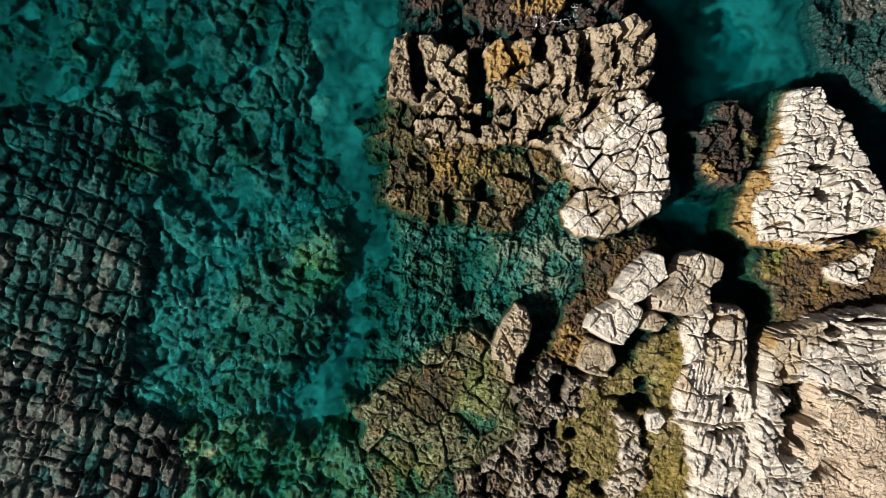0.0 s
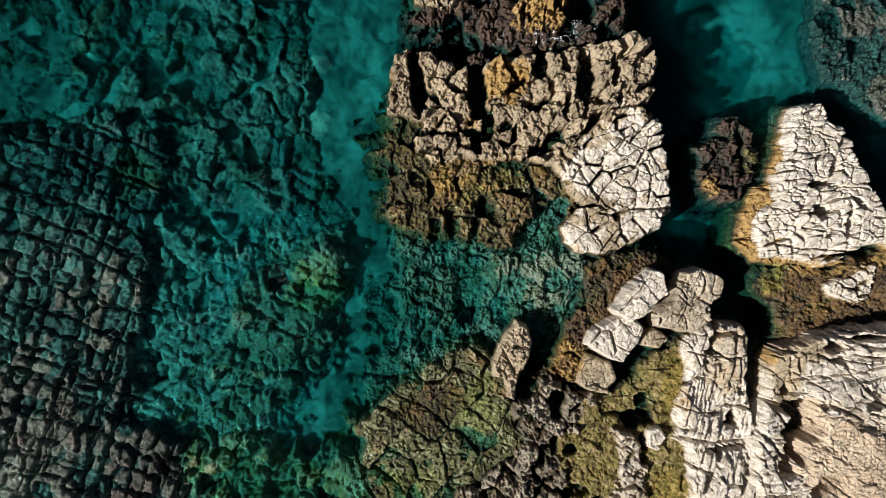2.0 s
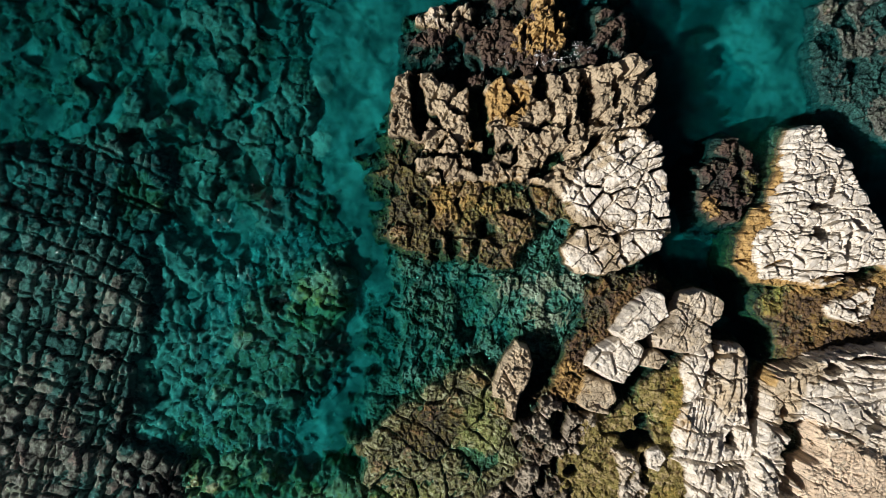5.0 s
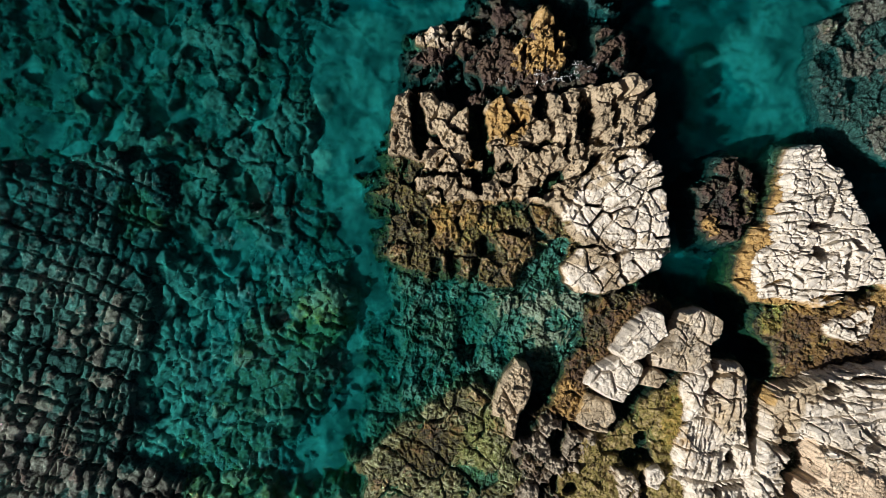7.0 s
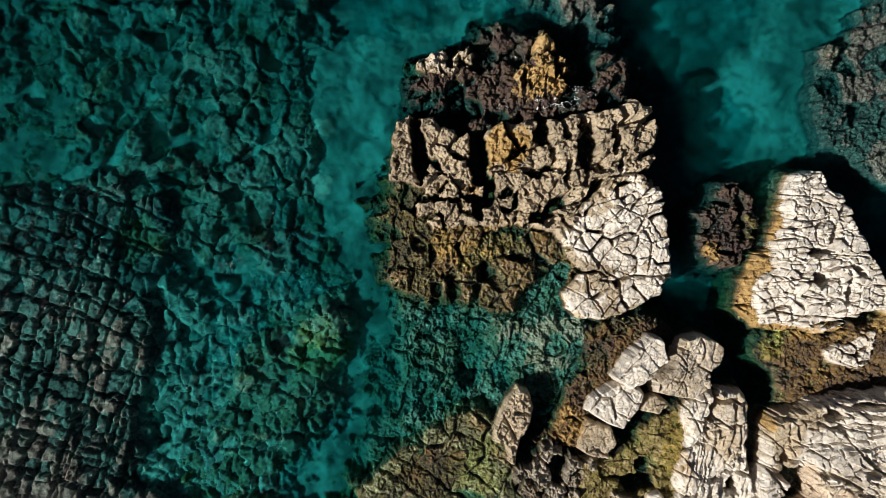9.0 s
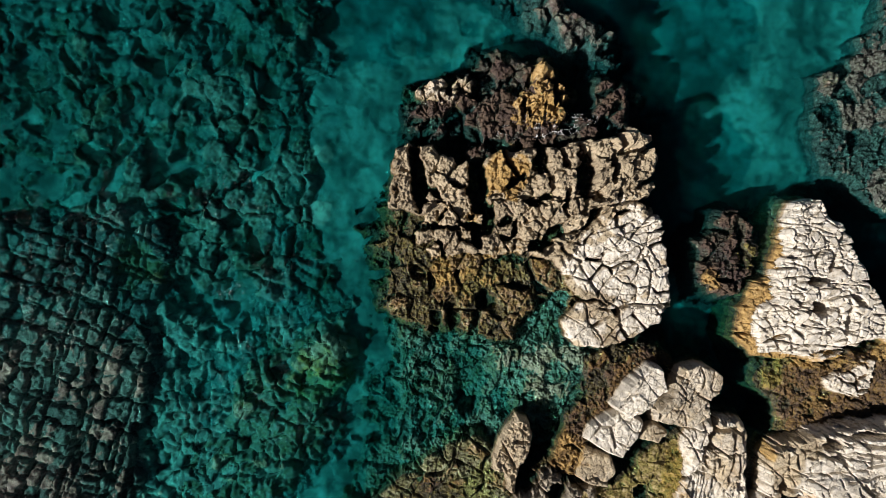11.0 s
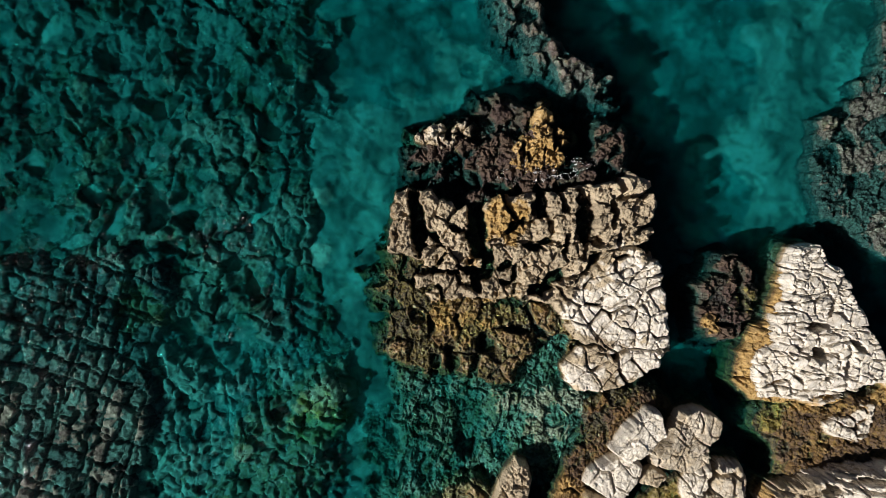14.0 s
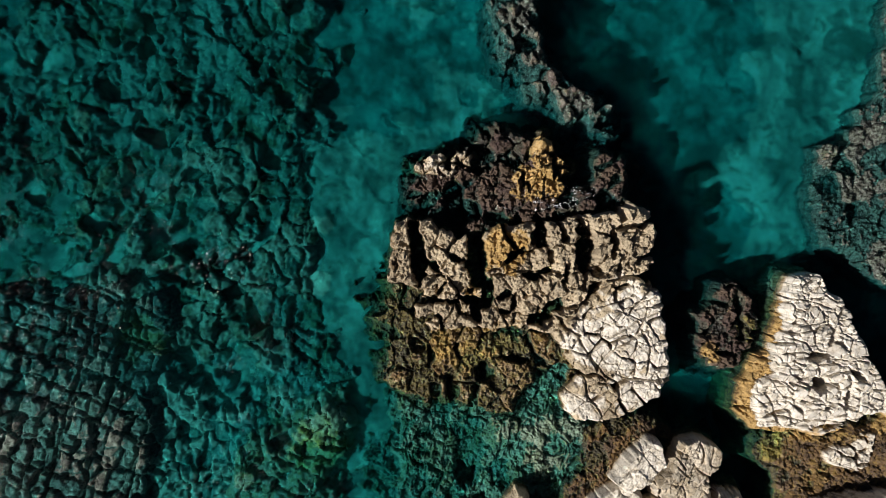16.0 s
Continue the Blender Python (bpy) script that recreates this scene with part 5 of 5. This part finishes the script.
def build_rocks(x0, x1, y0, y1, step):
    """Raise the rocks of one stretch of the plan, each block a piece of its own with walls that go down to the sea floor."""
    x, y = np.meshgrid(np.arange(x0, x1 + step / 2, step), np.arange(y0, y1 + step / 2, step))
    z, which, number, tone = relief(x, y)
    bed = floor_height(x, y)
    n, m = x.shape
    index = np.arange(n * m).reshape(n, m)
    quad = np.stack([index[:-1, :-1], index[:-1, 1:], index[1:, 1:], index[1:, :-1]], -1)
    key = np.where(which >= 0, which.astype(np.int64) * 100000000 + number, -1)
    face_key = key[:-1, :-1]
    shown = (face_key >= 0) & (z[:-1, :-1] > bed[:-1, :-1] - 0.1)
    face_key = np.where(shown, face_key, -1)
    zone_of = np.where(shown, which[:-1, :-1], -1)
    face_key = pieces(face_key)
    owner = zone_of.ravel()
    # walls where a block ends
    frame_key = np.full((n + 1, m + 1), -1, np.int64)
    frame_key[1:-1, 1:-1] = face_key
    flat_x, flat_y, flat_z, flat_tone = x.ravel(), y.ravel(), z.ravel(), tone.reshape(-1, 4)
    keys, faces = [face_key.ravel()], [quad.reshape(-1, 4)]
    total = n * m
    for near, a, b in ((frame_key[:-2, 1:-1], 0, 1), (frame_key[1:-1, 2:], 1, 2), (frame_key[2:, 1:-1], 2, 3), (frame_key[1:-1, :-2], 3, 0)):
        ends = (near != face_key) & (face_key >= 0)
        keys.append(face_key[ends])
        q = quad[ends]
        faces.append(np.stack([q[:, b], q[:, a], q[:, a] + total, q[:, b] + total], -1))
    keys, faces = np.concatenate(keys), np.concatenate(faces)
    keep = keys >= 0
    keys, faces = keys[keep], faces[keep]
    order = np.argsort(keys, kind="stable")
    keys, faces = keys[order], faces[order]
    starts = np.flatnonzero(np.r_[True, keys[1:] != keys[:-1]])
    stops = np.r_[starts[1:], len(keys)]
    loose = {}
    for s, e in zip(starts, stops):
        k = int(owner[keys[s]])
        name, thing = thing_for(k)
        if e - s < SMALL or len(blocks_of[name]) >= LIMIT:
            loose.setdefault(k, []).append(faces[s:e])
            continue
        add_block(thing, blocks_of[name], "block", faces[s:e], flat_x, flat_y, flat_z, flat_tone, total, k)
    for k, lots in loose.items():
        name, thing = thing_for(k)
        tagged(add_block(thing, [], "rubble", np.concatenate(lots), flat_x, flat_y, flat_z, flat_tone, total, k), "small broken stones in the gaps", kind="stuff")


def add_block(thing, known, name, faces, fx, fy, fz, tone, total, k):
    used, back = np.unique(faces, return_inverse=True)
    top, low = used % total, used >= total
    co = np.stack([fx[top], fy[top], np.where(low, np.minimum(fz[top] - 0.5, -1.0), fz[top])], -1) - np.array(thing.location)
    stone = list(ZONES.values())[k].get("stone", "dry")
    data = sheet_mesh(name, co, back.reshape(-1, 4), tone[top], STONES[stone])
    if stone in ("sunken", "silted"):
        data.polygons.foreach_set("use_smooth", np.ones(len(faces), bool))
    ob = new(name, data)
    ob.parent = thing
    known.append(ob)
    return ob


def spread(inner0, inner1, step, far):
    """Grid lines, close together in the middle and wider towards the horizon."""
    middle = np.arange(inner0, inner1 + step / 2, step)
    out = np.geomspace(1, far, 26)
    return np.r_[inner0 - out[::-1], middle, inner1 + out]


def build_seabed():
    x, y = np.meshgrid(spread(-20, 22, 0.085, 2000), spread(-13, 20, 0.085, 2000))
    index = np.arange(x.size).reshape(x.shape)
    quads = np.stack([index[:-1, :-1], index[:-1, 1:], index[1:, 1:], index[1:, :-1]], -1).reshape(-1, 4)
    co = np.stack([x.ravel(), y.ravel(), floor_height(x, y).ravel()], -1)
    data = sheet_mesh("seabed", co, quads, material=SAND)
    data.polygons.foreach_set("use_smooth", np.ones(len(quads), bool))
    tagged(new("seabed", data), "pale sandy sea floor with dark weed patches", "seabed", kind="structure")


def flat_sheet(name, half, material):
    bm = bmesh.new()
    bm.faces.new([bm.verts.new((a * half, b * half, 0)) for a, b in ((-1, -1), (1, -1), (1, 1), (-1, 1))])
    data = bpy.data.meshes.new(name)
    bm.to_mesh(data)
    bm.free()
    data.materials.append(material)
    return new(name, data)


def build_water():
    """The sea surface, and below it the layers of water that take the red out of the light."""
    water = tagged(flat_sheet("water", 2000, SURFACE), "clear turquoise sea water with small ripples", "water", kind="structure")
    water.visible_shadow = False  # lets daylight in
    x, y = np.meshgrid(spread(-20, 22, 0.4, 1978), spread(-13, 20, 0.4, 1980))
    index = np.arange(x.size).reshape(x.shape)
    quads = np.stack([index[:-1, :-1], index[:-1, 1:], index[1:, 1:], index[1:, :-1]], -1).reshape(-1, 4)
    for turn, depth in enumerate((0.25, 0.65, 1.15, 1.95)):
        z = 0.13 * rough(x, y, 1.3, 500 + turn, 3, 0.7)
        data = sheet_mesh("water_layer", np.stack([x.ravel(), y.ravel(), z.ravel()], -1), quads, material=DEEPEST if depth > 1.5 else DEPTHS)
        layer = new("water_layer", data)
        layer.location.z = -depth
        layer.parent = water


def build_ripples():
    """Small round wavelets that the wind raises in patches; each catches the sun on one flank."""
    dice = np.random.default_rng(7)
    x, y = dice.uniform(-18, 13, 9000), dice.uniform(-10, 17, 9000)
    gust = rough(x, y, 2.2, 810, 3) + 0.6 * blend(-6, -16, x)
    keep = (gust > 0.35) & (relief_at(x, y) < -0.02)
    x, y = x[keep], y[keep]
    half = dice.uniform(0.03, 0.065, len(x))
    u, v = [g.ravel() for g in np.meshgrid(np.linspace(-1, 1, 5), np.linspace(-1, 1, 5))]
    steep = dice.uniform(0.15, 0.24, len(x))
    co = np.stack([x[:, None] + half[:, None] * u, y[:, None] + half[:, None] * v, 0.004 + (half * steep)[:, None] * (2 - u * u - v * v)], -1).reshape(-1, 3)
    index = np.arange(25).reshape(5, 5)
    quad = np.stack([index[:-1, :-1], index[:-1, 1:], index[1:, 1:], index[1:, :-1]], -1).reshape(-1, 4)
    quads = (quad[None] + 25 * np.arange(len(x))[:, None, None]).reshape(-1, 4)
    data = sheet_mesh("ripples", co, quads, material=CREST)
    data.polygons.foreach_set("use_smooth", np.ones(len(quads), bool))
    ripples = tagged(new("ripples", data), "small glinting wind ripples on the sea surface", "ripples", kind="stuff")
    ripples.visible_shadow = False  # lets daylight in


def relief_at(x, y):
    """The height of the rocks at scattered points."""
    gx, gy = np.arange(-18.5, 18.0, 0.15), np.arange(-10.6, 18.0, 0.15)
    z = relief(*np.meshgrid(gx, gy))[0]
    return z[np.clip(((y + 10.6) / 0.15).astype(int), 0, len(gy) - 1), np.clip(((x + 18.5) / 0.15).astype(int), 0, len(gx) - 1)]


def build_foam():
    """Thin lace of sea foam where the swell breaks over the weed ledge."""
    step = 0.016
    x, y = np.meshgrid(np.arange(1.4, 6.2, step), np.arange(7.6, 10.2, step))
    z = relief(x, y)[0]
    lace = np.abs(rough(x, y, 0.45, 701, 4, 0.7)) + 0.35 * (rough(x, y, 1.4, 703, 2) > 0.15)
    spread_out = np.hypot((x - 3.9) / 2.0, (y - 8.75 - 0.12 * (x - 3.9)) / 0.55)
    wet = (lace < 0.075 * blend(1.15, 0.3, spread_out)) & (z < 0.16) & (z > -0.6)
    index = np.arange(x.size).reshape(x.shape)
    quads = np.stack([index[:-1, :-1], index[:-1, 1:], index[1:, 1:], index[1:, :-1]], -1)[wet[:-1, :-1]]
    used, back = np.unique(quads, return_inverse=True)
    top = np.stack([x.ravel()[used], y.ravel()[used], np.maximum(z.ravel()[used], 0) + 0.03], -1)
    n = len(used)
    quads = back.reshape(-1, 4)
    data = sheet_mesh("foam", np.concatenate([top, top - (0, 0, 0.02)]), np.concatenate([quads, quads[:, ::-1] + n]), material=FOAM)
    tagged(new("foam", data), "thin white lace of sea foam over dark weed", "foam", kind="stuff")


build_seabed()
build_water()
build_foam()
build_ripples()
build_rocks(-3.0, 17.6, -10.0, 10.4, 0.026)
build_rocks(-3.0, 19.0, 10.4, 18.4, 0.045)
build_rocks(-18.0, -3.0, -10.6, 18.4, 0.055)
